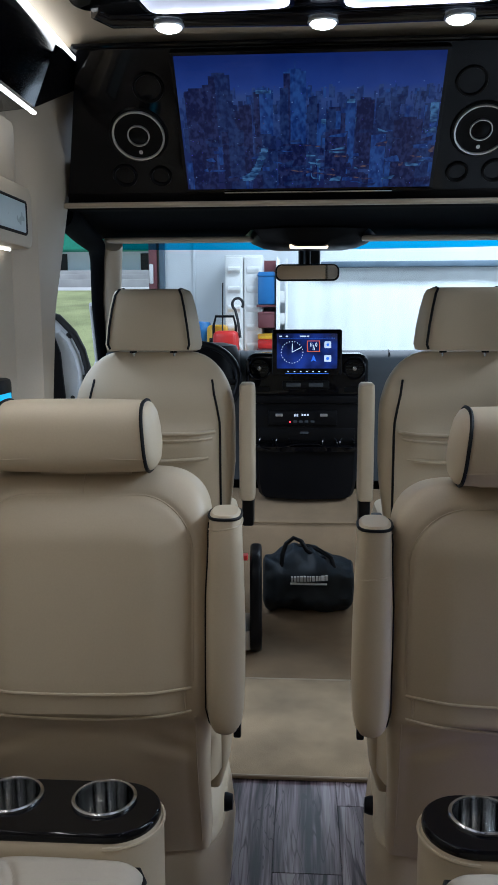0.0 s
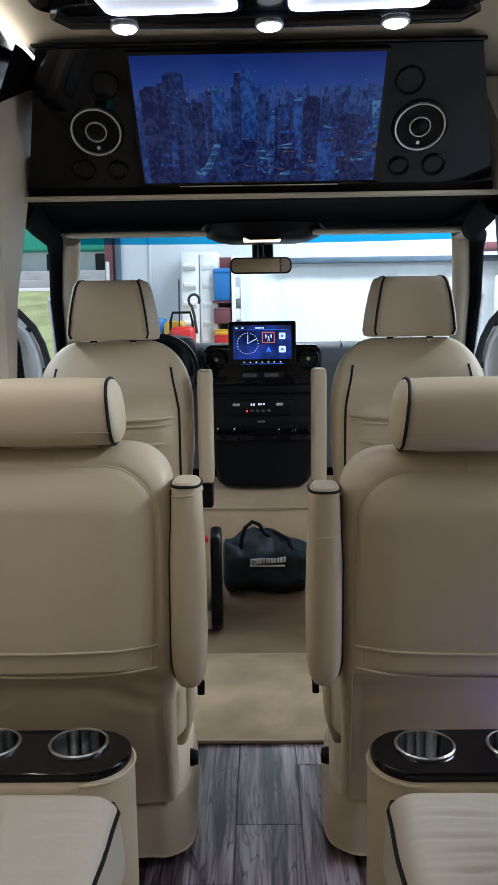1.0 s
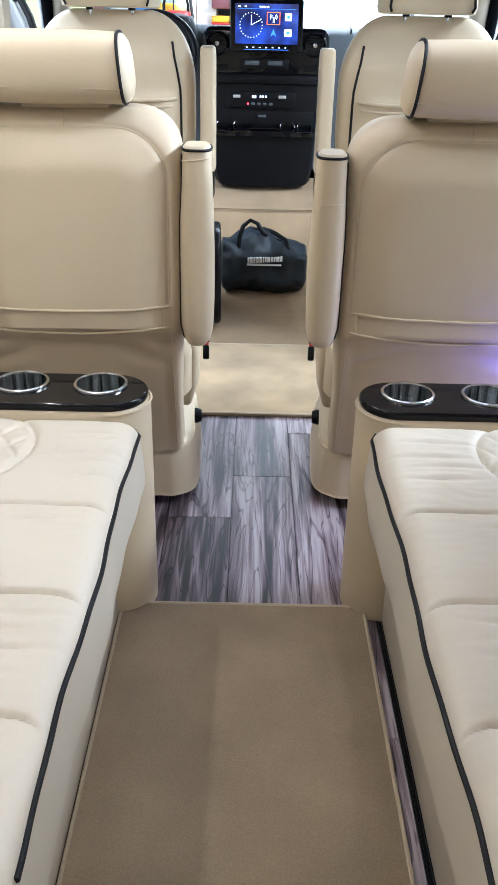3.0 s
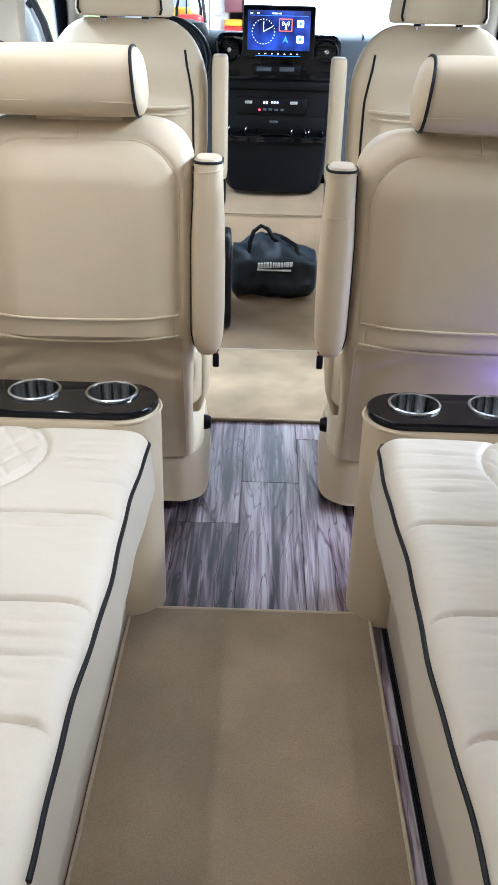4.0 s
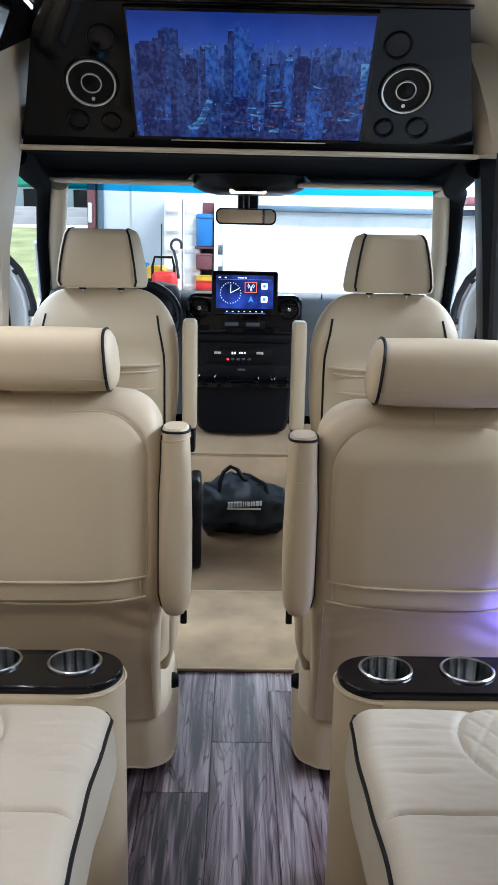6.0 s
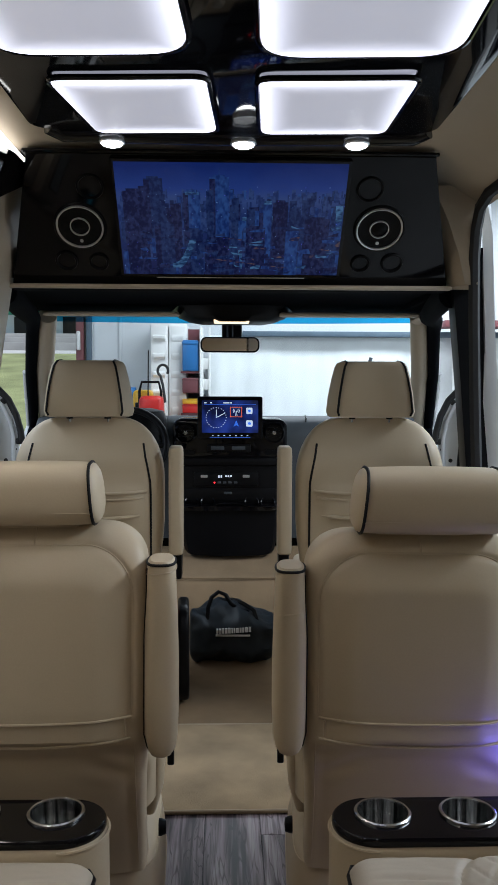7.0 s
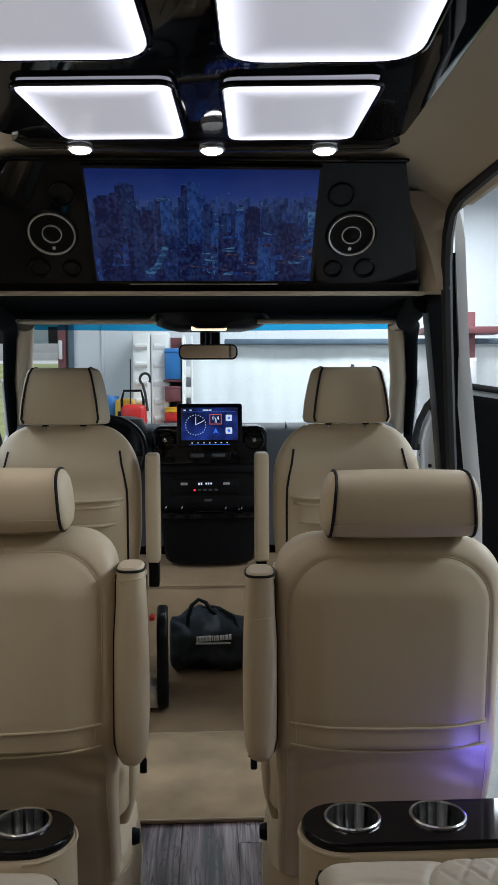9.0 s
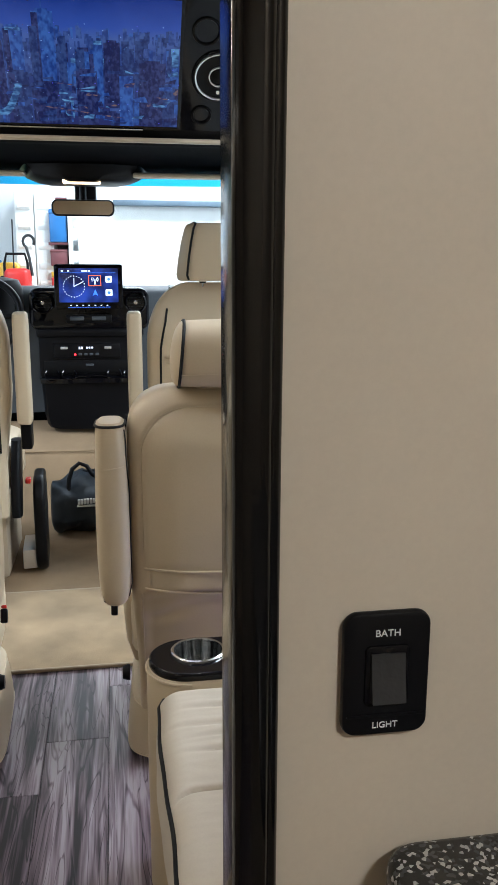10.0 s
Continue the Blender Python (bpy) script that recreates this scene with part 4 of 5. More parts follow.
# ---- cab seats ----
def cab_seat(cx, inner):
    ch = thing("front_chair", "beige leather front chair with black piping and map pocket", "chair", pose(cx, 2.975, 0), "front chairs")

    def half(z):
        if z > 0.93:
            t = min(1, (z - 0.93) / 0.235)
            return 0.279 - 0.165 * (1 - (1 - t ** 2.2) ** 0.5)
        return 0.244 + 0.035 * smoothstep(0.45, 0.8, z)

    def depth(z):
        t = smoothstep(0.98, 1.165, z)
        return 0.075 - 0.045 * t

    zs = [0.30, 0.40, 0.5, 0.6, 0.7, 0.78, 0.84, 0.86, 0.885, 0.90, 0.93, 0.97, 1.0, 1.03, 1.06, 1.085, 1.105, 1.125, 1.14, 1.152, 1.16, 1.164]
    rings = []
    for z in zs:
        tuck = 0.026 * smoothstep(0.79, 0.82, z) * (1 - smoothstep(0.895, 0.905, z))
        rings.append([(x, y - (tuck * (1 - smoothstep(0.16, 0.22, abs(x))) if y < 0.08 else 0), zz) for x, y, zz in sq(half(z), depth(z), 3.6, 52, 0, 0.08 + 0.02 * smoothstep(1, 1.16, z), z)])
    part("backrest", loft(rings), LEATHER, ch)

    def rear(x, z, lift=0.0):
        u = min(0.999, abs(x) / half(z))
        return (x, 0.08 + 0.02 * smoothstep(1, 1.16, z) - depth(z) * (1 - u ** 3.6) ** (1 / 3.6) - lift, z)

    for s in (-1, 1):
        part("side_piping", tube([rear(s * (0.232 - 0.03 * smoothstep(0.9, 1.1, z)), z, 0.001) for z in np.linspace(0.55, 1.07, 12)], 0.0042, 6), PIPING, ch, "black piping")
    part("pocket_piping", tube([rear(x, 0.898 - 0.008 * math.cos(x * 6), 0.030 * (1 - smoothstep(0.16, 0.22, abs(x))) + 0.002) for x in np.linspace(-0.215, 0.215, 21)], 0.0062, 8), LEATHER, ch, "sewn map pocket edge")
    part("pocket_fold", tube([rear(x, 0.876 - 0.010 * math.cos(x * 6), 0.029 * (1 - smoothstep(0.16, 0.22, abs(x))) + 0.001) for x in np.linspace(-0.205, 0.205, 21)], 0.0045, 8), LEATHER, ch)
    part("pocket_fold", tube([rear(x, 0.812 - 0.016 * math.cos(x * 6), 0.018 * (1 - smoothstep(0.13, 0.19, abs(x)))) for x in np.linspace(-0.19, 0.19, 19)], 0.007, 8), LEATHER, ch)
    # tapered headrest
    rings = []
    for z, w, d in ((1.168, 0.140, 0.04), (1.172, 0.152, 0.05), (1.19, 0.157, 0.056), (1.25, 0.150, 0.058), (1.31, 0.139, 0.056), (1.355, 0.128, 0.050), (1.370, 0.120, 0.042), (1.376, 0.105, 0.03)):
        rings.append([(x * ((0.955 + 0.13 * (y - 0.065) / d) if x * inner > 0 else 1.0), y, zz) for x, y, zz in sq(w * 1.03, d, 5.0, 44, 0, 0.065, z)])
    hr = part("headrest", loft(rings), LEATHER, ch)
    for s in (-1, 1):
        pts = [(s * (w * (0.86 if s == inner else 1.0) - (0.004 if s == inner else 0.010)), 0.065 - d * (0.97 if s == inner else 0.9), z) for z, w, d in ((1.175, 0.15, 0.05), (1.19, 0.157, 0.056), (1.25, 0.150, 0.058), (1.31, 0.139, 0.056), (1.355, 0.128, 0.050), (1.372, 0.118, 0.040))]
        pts += [(s * 0.098, 0.065, 1.377), (s * 0.105, 0.095, 1.374)]
        part("piping", tube(pts, 0.0042, 6), PIPING, hr, "black piping")
        part("post", lathe([(0.0065, 0.0), (0.0065, 0.05)], 12), CHROME, hr, "steel post", at=pose(s * 0.07, 0.075, 1.13))
        part("post_collar", lathe([(0.012, 0.0), (0.013, 0.006), (0.008, 0.010)], 14), BLACKPL, ch, at=pose(s * 0.07, 0.06, 1.161))
    # armrest folded upright
    rings = [sq(0.027 * s, 0.045 * s, 4.5, 28, inner * 0.325, 0.03, z) for z, s in ((0.66, 0.8), (0.665, 0.95), (0.68, 1.0), (0.85, 1.0), (1.03, 1.0), (1.055, 0.93), (1.062, 0.7))]
    part("armrest", loft(rings), LEATHER, ch, "armrest folded upright")
    part("armrest_hinge", box(inner * 0.325 - 0.02, inner * 0.325 + 0.02, 0.03, 0.10, 0.56, 0.665, 0.008), BLACKPL, ch, "black hinge cover")
    part("seat", loft([sq(0.26 * s, 0.26 * s, 5, 40, 0, 0.42, z) for z, s in ((0.36, 0.94), (0.38, 1.0), (0.48, 1.0), (0.53, 0.95), (0.545, 0.85))]), LEATHER, ch)
    part("base", box(-0.22, 0.22, 0.16, 0.62, 0.01, 0.37, 0.02), VINYL, ch, "beige seat box")
    part("belt_bracket", loft([sq(0.02, 0.05 * s, 3, 20, inner * 0.265, 0.17 + k, z) for z, s, k in ((0.28, 0.8, -0.04), (0.36, 1.1, -0.02), (0.48, 1.0, 0.03), (0.56, 0.7, 0.06))]), BLACKPL, ch, "black belt bracket")
    part("belt_tag", box(inner * 0.30 - 0.008, inner * 0.30 + 0.012, 0.2, 0.24, 0.385, 0.405, 0.004), REDPL, ch, "red belt release")
    return ch


cab_seat(-0.520, 1)
cab_seat(0.532, -1)

# ---- side sofas with their cup holder consoles ----

def sofa(side, x_in, x_out):
    so = thing("side_sofa", "cream leather side sofa with quilted seat and black piping", "sofa", pose(0, 0, 0), "side sofas")
    y0, y1, top = 0.40, 1.350, 0.473
    nx, ny = 170, 300
    rows = []
    qx = 0.565 if side < 0 else 0.525
    for j in range(ny + 1):
        y = y0 + (y1 - y0) * j / ny
        row = []
        wav = 0.003 * math.sin(y * 14 + side) + 0.0008 * math.sin(y * 41)
        xi = abs(x_in) + wav
        for i in range(nx + 1):
            u = i / nx
            if u < 0.1:
                t = u / 0.1
                x, z = xi + 0.062 - 0.068 * math.sin(t * math.pi / 2), 0.265 + 0.095 * t
            elif u < 0.2:
                t = (u - 0.1) / 0.1
                x, z = xi - 0.006 + 0.008 * t * t, 0.36 + (top - 0.022 - 0.36) * t
            elif u < 0.3:
                a = (u - 0.2) / 0.1 * math.pi / 2
                x, z = xi + 0.002 + 0.034 * (1 - math.cos(a)), top - 0.022 + 0.022 * math.sin(a)
            else:
                t = (u - 0.3) / 0.7
                x, z = xi + 0.036 + (x_out - xi - 0.036) * t, top
            if u > 0.2:
                w = smoothstep(0.2, 0.33, u)
                rr = math.hypot(x - qx, y - 1.215) / 0.155
                out = smoothstep(1.0, 1.12, rr)
                bend = 0.02 * (1 - w) + 0.15 * max(0, x - 0.3) ** 2
                d = min(abs(y + bend - s) for s in (1.035, 0.812, 0.60))
                z += out * w * (0.008 * min(1, d / 0.06) ** 0.7 - 0.006 * math.exp(-(d / 0.004) ** 2))
                for k, (sy, sxk, ln) in enumerate(((1.255, 0.30, 0.05), (1.20, 0.29, 0.06), (1.168, 0.33, 0.07), (1.125, 0.29, 0.05), (0.985, 0.36, 0.04), (0.765, 0.31, 0.05), (0.735, 0.36, 0.07), (0.70, 0.33, 0.06), (0.66, 0.35, 0.05))):
                    dy = y - sy - 0.5 * (x - sxk) ** 2 * (1 if k % 2 else -1)
                    z -= out * 0.0042 * math.exp(-(dy / 0.0055) ** 2) * math.exp(-((x - sxk) / ln) ** 2)
                    z += out * 0.0018 * math.exp(-((dy - 0.011) / 0.008) ** 2) * math.exp(-((x - sxk) / ln) ** 2)
                if rr < 1.12:
                    q = min(abs(((x + 0.6 * y) / 0.05) % 1 - 0.5), abs(((x - 0.6 * y) / 0.05) % 1 - 0.5))
                    z += (1 - out) * (0.0055 + 0.0030 * smoothstep(0, 0.16, q) * (1 - smoothstep(0.9, 0.99, rr))) - 0.0045 * math.exp(-((rr - 1) / 0.03) ** 2)
                z += 0.0030 * noise.noise(Vector((x * 9, y * 9, side))) + 0.0006 * w * noise.noise(Vector((x * 20, y * 38 + 4 * x, side + 3))) + 0.0006 * w * noise.noise(Vector((x * 34, y * 90, side + 7)))
            endr = max(0, (y - (y1 - 0.045)) / 0.045) ** 2
            z -= 0.03 * endr * (u > 0.2)
            x += 0.03 * endr * (u < 0.33)
            row.append((side * x, y, z))
        rows.append(row)
    part("seat_cushion", loft(rows, closed=False), CUSHION, so)
    pts = [(side * (abs(x_in) + 0.001 + 0.003 * math.sin(y * 14 + side) + 0.0008 * math.sin(y * 41)), y, top - 0.018) for y in np.linspace(0.42, y1 - 0.045, 40)]
    pts += [(side * (abs(x_in) + 0.012), y1 - 0.015, top - 0.02), (side * (abs(x_in) + 0.04), y1 - 0.002, top - 0.03)]
    part("piping", tube(pts, 0.0037, 8), PIPING, so, "black piping")
    part("base", box(min(side * (abs(x_in) + 0.066), side * x_out), max(side * (abs(x_in) + 0.066), side * x_out), y0, y1 - 0.004, 0.0, 0.34, 0.01), CUSHION, so, "cream plinth")
    for yy in (1.0, 0.9):
        if side > 0 or yy == 1.0:
            part("catch", box(min(side * (abs(x_in) + 0.060), side * (abs(x_in) + 0.067)), max(side * (abs(x_in) + 0.060), side * (abs(x_in) + 0.067)), yy, yy + 0.022, 0.15, 0.175, 0.003), BLACKPL, so, "small black catch")
    # backrest against the wall
    part("backrest", box(min(side * 0.70, side * 0.79), max(side * 0.70, side * 0.79), y0, y1, 0.40, 0.88, 0.03, 3), CUSHION, so)


sofa(-1, -0.238, 0.74)
sofa(1, 0.194, 0.76)


def console(side, x_in, cups, zt):
    co = thing("cup_holder_console", "beige console with black gloss top and steel cup holders", "console", pose(0, 0, 0), "cup holder consoles")
    x_end = side * 0.74
    r, yc = 0.080, 1.426

    def outline(g, n=20):
        """The plan of the console, its round end towards the aisle, drawn in by g."""
        q = r - g
        return [(x_in + side * (r + q * math.cos(math.pi / 2 + math.pi * k / n)), yc + q * math.sin(math.pi / 2 + math.pi * k / n)) for k in range(n + 1)] + [(x_end, yc - q), (x_end, yc + q)]

    part("body", loft([[(x, y, z) for x, y in outline(g)] for z, g in ((0.0, 0.0), (zt - 0.032, 0.0), (zt - 0.022, 0.0015), (zt - 0.016, 0.006), (zt - 0.014, 0.012))], cap=False), LEATHER, co)
    # top board with a hole for each cup
    bm = bmesh.new()
    edges = []
    loops = [outline(0.008)] + [[(cx + 0.046 * math.cos(2 * math.pi * k / 28), cy + 0.046 * math.sin(2 * math.pi * k / 28)) for k in range(28)] for cx, cy in cups]
    for lp in loops:
        vs = [bm.verts.new((x, y, zt)) for x, y in lp]
        edges += [bm.edges.new((vs[i], vs[(i + 1) % len(vs)])) for i in range(len(vs))]
    bmesh.ops.triangle_fill(bm, use_beauty=True, use_dissolve=False, edges=edges, normal=(0, 0, 1))
    rim = loft([[(x, y, z) for x, y in outline(g)] for z, g in ((zt, 0.008), (zt - 0.0015, 0.0055), (zt - 0.005, 0.004), (zt - 0.012, 0.004), (zt - 0.016, 0.006))], cap=False)
    part("top", joined(bm, rim), GLOSS, co, "black gloss top")
    part("edge_piping", tube([(x, y, zt - 0.020) for x, y in outline(-0.0005)[:21]], 0.003, 6), LEATHER, co)
    for cx, cy in cups:
        cu = part("cup_holder", lathe([(0.0465, 0.001), (0.0475, 0.005), (0.0505, 0.006), (0.053, 0.004), (0.0535, 0.0005), (0.0475, 0.0005)], 48), CHROME, co, "brushed steel cup holder", at=pose(cx, cy, zt))
        part("well", lathe([(0.0466, 0.003), (0.0463, -0.003), (0.0458, -0.02), (0.0455, -0.04), (0.0450, -0.072), (0.042, -0.078), (0.0, -0.0785)], 64), GLINTSTEEL, cu)


console(-1, -0.228, [(-0.328, 1.446), (-0.484, 1.446)], 0.497)
console(1, 0.179, [(0.280, 1.440), (0.440, 1.438)], 0.493)
al = thing("accent_light", "small purple accent light at the console end", "accent light", pose(0.70, 1.53, 0.40))
part("lens", box(-0.03, 0.03, -0.006, 0.006, 0.0, 0.05, 0.004), PURPLE, al)
part("case", box(-0.035, 0.035, -0.02, -0.006, -0.005, 0.055, 0.004), BLACKPL, al)
lamp("accent_glow", "POINT", 0.62, pose(0.60, 1.608, 0.495), (0.12, 0.10, 1.0), radius=0.02)

# ---- centre console in the dashboard ----
cs = thing("centre_console", "black centre console with round vents, radio slot and cup holders", "console", pose(0.013, 4.27, 0))
part("lower_shell", loft([[(x * w, y, z) for x, y in ((-1, 0.16), (-1, 0.03), (-0.93, 0.004), (-0.5, -0.012), (0, -0.016), (0.5, -0.012), (0.93, 0.004), (1, 0.03), (1, 0.16))] for z, w in ((0.385, 0.19), (0.392, 0.222), (0.41, 0.236), (0.46, 0.247), (0.60, 0.256), (0.64, 0.258))]), BLACKPL, cs)
part("mid_shell", box(-0.262, 0.262, 0.0, 0.15, 0.655, 0.90, 0.012), BLACKPL, cs)
part("shelf_lip", box(-0.27, 0.27, -0.022, 0.12, 0.862, 0.905, 0.012), BLACKPL, cs, "black shelf edge")
part("upper_shell", extrude(rrect(0.60, 0.215, 0.05, 8, 0, 1.002), 0.14, Matrix(((1, 0, 0, 0), (0, 0, 1, 0.0), (0, 1, 0, 0), (0, 0, 0, 1))), 0.012), GLOSS, cs, "black gloss upper fascia")
part("cup_tray", loft([[(x, y, z) for x, y in ((-0.255, 0.14), (-0.258, -0.02), (-0.13, -0.045), (0, -0.035), (0.13, -0.045), (0.258, -0.02), (0.255, 0.14))] for z in (0.628, 0.632, 0.645, 0.652)]), GLOSS, cs, "gloss cup tray")
part("tray_edge", tube([(-0.26, -0.022, 0.652), (-0.18, -0.044, 0.650), (-0.1, -0.044, 0.652), (-0.055, -0.032, 0.664), (0.055, -0.032, 0.664), (0.1, -0.044, 0.652), (0.18, -0.044, 0.650), (0.26, -0.022, 0.652)], 0.0045, 7), GLOSS, cs, "thin gloss edge")
for x in (-0.20, -0.115, 0.115, 0.20):
    part("cup_ring", lathe([(0.0, -0.02), (0.030, -0.02), (0.034, 0.004), (0.0375, 0.006), (0.041, 0.0), (0.040, -0.012)], 28), GLOSS, cs, "cup recess", at=pose(x, -0.016, 0.668, 52, 0, 0))
for x in (-0.232, 0.232):
    v = part("vent", lathe([(0.054, 0.0), (0.056, 0.010), (0.050, 0.014), (0.046, 0.008), (0.042, -0.02), (0.0, -0.024)], 32), GLOSS, cs, "round air vent", at=pose(x, -0.002, 1.035, 90, 0, 0))
    for k in range(4):
        part("blade", box(-0.04, 0.04, -0.024 + 0.016 * k, -0.022 + 0.016 * k, -0.012, 0.004), BLACKPL, v)
    part("hub", lathe([(0.0, 0.012), (0.010, 0.010), (0.011, -0.01)], 16), CHROME, v)
    part("lower_grille", extrude(rrect(0.10, 0.026, 0.010), 0.006, Matrix(((1, 0, 0, x), (0, 0, 1, -0.004), (0, 1, 0, 0.932), (0, 0, 0, 1)))), BLACKPL, cs)
part("stereo_slot", box(-0.12, 0.11, -0.006, 0.02, 0.932, 0.975, 0.006), BLACKPL, cs, "black slot with buttons")
for x, w in ((-0.065, 0.035), (0.045, 0.035)):
    part("slot_cover", box(x - w, x + w, -0.010, 0.0, 0.945, 0.965, 0.003), DASH, cs)
part("control_panel", box(-0.19, 0.15, -0.010, 0.02, 0.752, 0.83, 0.008), BLACKPL, cs, "control strip")
for x in (-0.135, 0.085):
    part("toggle", box(x - 0.018, x + 0.018, -0.022, -0.008, 0.800, 0.814, 0.003), RING, cs, "silver rocker")
for i, x in enumerate((-0.058, -0.045, -0.02, -0.008, 0.006)):
    part("lit_digit", box(x - 0.004, x + 0.004, -0.013, -0.009, 0.80 if i < 2 else 0.803, 0.812), WHITEMARK, cs, "lit white sign")
for x in (-0.056, -0.028, 0.0, 0.03):
    part("key", box(x - 0.009, x + 0.009, -0.014, -0.008, 0.768, 0.780, 0.003), DASH, cs)
part("red_lamp", lathe([(0.0, 0.004), (0.004, 0.003), (0.005, 0.0)], 12), REDLED, cs, "red indicator lamp", at=pose(-0.081, -0.011, 0.773, 90, 0, 0))
part("lower_drawer", box(-0.24, 0.24, -0.004, 0.02, 0.672, 0.742, 0.006), BLACKPL, cs)
part("drawer_button", box(-0.03, 0.01, -0.008, 0.0, 0.712, 0.724, 0.003), DASH, cs)

# touch screen on the console
ts = thing("touch_screen", "tilted touch screen with lit blue display of a clock", "touch screen", pose(0.013, 4.235, 1.115, -6, 0, 0))
XZ = Matrix(((1, 0, 0, 0), (0, 0, 1, 0), (0, 1, 0, 0), (0, 0, 0, 1)))


def flat(pts, y, depth=0.0012):
    return extrude(pts, depth, Matrix.Translation((0, y, 0)) @ XZ)


part("housing", extrude(rrect(0.338, 0.222, 0.012), 0.022, XZ, 0.004), GLOSS, ts)
m, n, l, b = nodes_of("blue_display")
tc, sp_, rp = n.new("ShaderNodeTexCoord"), n.new("ShaderNodeTexNoise"), n.new("ShaderNodeValToRGB")
sp_.inputs["Scale"].default_value = 9
l.new(tc.outputs["Object"], sp_.inputs["Vector"])
rp.color_ramp.elements[0].position, rp.color_ramp.elements[0].color = 0.4, (0.004, 0.008, 0.05, 1)
rp.color_ramp.elements[1].position, rp.color_ramp.elements[1].color = 0.7, (0.03, 0.07, 0.42, 1)
l.new(sp_.outputs[0], rp.inputs[0])
l.new(rp.outputs[0], b.inputs["Emission Color"])
b.inputs["Emission Strength"].default_value = 1.0
b.inputs["Base Color"].default_value = (0.003, 0.003, 0.004, 1)
b.inputs["Roughness"].default_value = 0.1
part("display", flat(rrect(0.292, 0.168, 0.004, 4, 0, 0.006), -0.0015), m, ts, "lit blue display")
UI = glow("display_white", (0.75, 0.85, 1.0), 1.0)
UIBLUE = glow("display_blue", (0.06, 0.2, 0.9), 1.0)
UIRED = glow("display_orange", (0.9, 0.16, 0.04), 1.0)
clock = joined(*[flat([(-0.072 + 0.052 * math.cos(a) + 0.002 * dx, 0.0 + 0.052 * math.sin(a) + 0.002 * dy) for dx, dy in ((1, 1), (-1, 1), (-1, -1), (1, -1))], -0.003) for a in np.linspace(0, 2 * math.pi, 25)[:-1]])
part("clock_dial", clock, UI, ts, "dial of a round clock")
part("clock_hand", flat([(-0.0735, 0.0), (-0.0705, 0.0), (-0.0695, 0.042), (-0.0725, 0.042)], -0.0034), UI, ts)
part("clock_hand", flat([(-0.073, -0.0015), (-0.073, 0.0015), (-0.03, 0.024), (-0.0285, 0.021)], -0.0034), UI, ts)
tile = joined(flat([(0.0, 0.003), (0.062, 0.003), (0.062, 0.006), (0.0, 0.006)], -0.003), flat([(0.0, 0.053), (0.062, 0.053), (0.062, 0.056), (0.0, 0.056)], -0.003), flat([(0.0, 0.003), (0.003, 0.003), (0.003, 0.056), (0.0, 0.056)], -0.003), flat([(0.059, 0.003), (0.062, 0.003), (0.062, 0.056), (0.059, 0.056)], -0.003))
part("tile_frame", tile, UIRED, ts, "orange tile frame")
mast = joined(flat([(0.027, 0.01), (0.030, 0.01), (0.0325, 0.036), (0.0305, 0.036)], -0.0034), flat([(0.035, 0.01), (0.038, 0.01), (0.0335, 0.036), (0.0315, 0.036)], -0.0034), *[flat([(0.032 + s * r * math.cos(a), 0.036 + r * math.sin(a)) for r, a in ((q, -0.7), (q, 0.0), (q, 0.7), (q + 0.003, 0.7), (q + 0.003, 0), (q + 0.003, -0.7))], -0.0034) for s in (-1, 1) for q in (0.008, 0.015)])
part("radio_icon", mast, UI, ts, "white radio mast sign")
part("app_icon", flat(rrect(0.032, 0.032, 0.005, 4, 0.100, 0.036), -0.003), UI, ts)
part("app_dot", flat(rrect(0.014, 0.014, 0.006, 4, 0.100, 0.036), -0.0036), UIBLUE, ts)
part("app_icon", flat(rrect(0.034, 0.032, 0.005, 4, 0.100, -0.030), -0.003), UI, ts)
part("app_dot", flat(rrect(0.016, 0.014, 0.006, 4, 0.100, -0.030), -0.0036), UIBLUE, ts)
part("arrow_icon", flat([(0.018, -0.046), (0.032, -0.038), (0.046, -0.046), (0.032, -0.014)], -0.003), UIBLUE, ts)
for x, w in ((-0.128, 0.012), (-0.098, 0.010), (-0.02, 0.03), (0.004, 0.012)):
    part("status_mark", flat(rrect(w, 0.006, 0.001, 2, x, 0.077), -0.003), UI, ts)
part("status_line", flat(rrect(0.27, 0.0012, 0.0005, 2, 0, 0.068), -0.003), UIBLUE, ts)
for k in range(7):
    part("touch_key", flat(rrect(0.008, 0.004, 0.001, 2, -0.09 + 0.03 * k, -0.093), -0.003), UI, ts)
part("key_line", flat(rrect(0.21, 0.0016, 0.0005, 2, 0, -0.102), -0.003), UIBLUE, ts)

# steering wheel
sw = thing("steering_wheel", "black leather steering wheel behind the driver seat", "steering wheel", pose(-0.50, 4.05, 0.985, 62, 0, 0))
part("rim", tube([(0.195 * math.cos(a), 0.195 * math.sin(a), 0) for a in np.linspace(0, 2 * math.pi, 41)[:-1]], 0.017, 10, True), BLACKPL, sw)
part("hub", loft([sq(0.075 * s, 0.06 * s, 3, 24, 0, 0, z) for z, s in ((-0.05, 0.8), (0.0, 1.0), (0.02, 0.9), (0.026, 0.6))]), BLACKPL, sw)
for a in (0, math.pi, -math.pi / 2):
    part("spoke", tube([(0.06 * math.cos(a), 0.06 * math.sin(a), 0), (0.19 * math.cos(a), 0.19 * math.sin(a), 0)], 0.016, 8), BLACKPL, sw)
part("column", tube([(0, 0, -0.04), (0, 0, -0.36)], 0.045, 12), BLACKPL, sw)

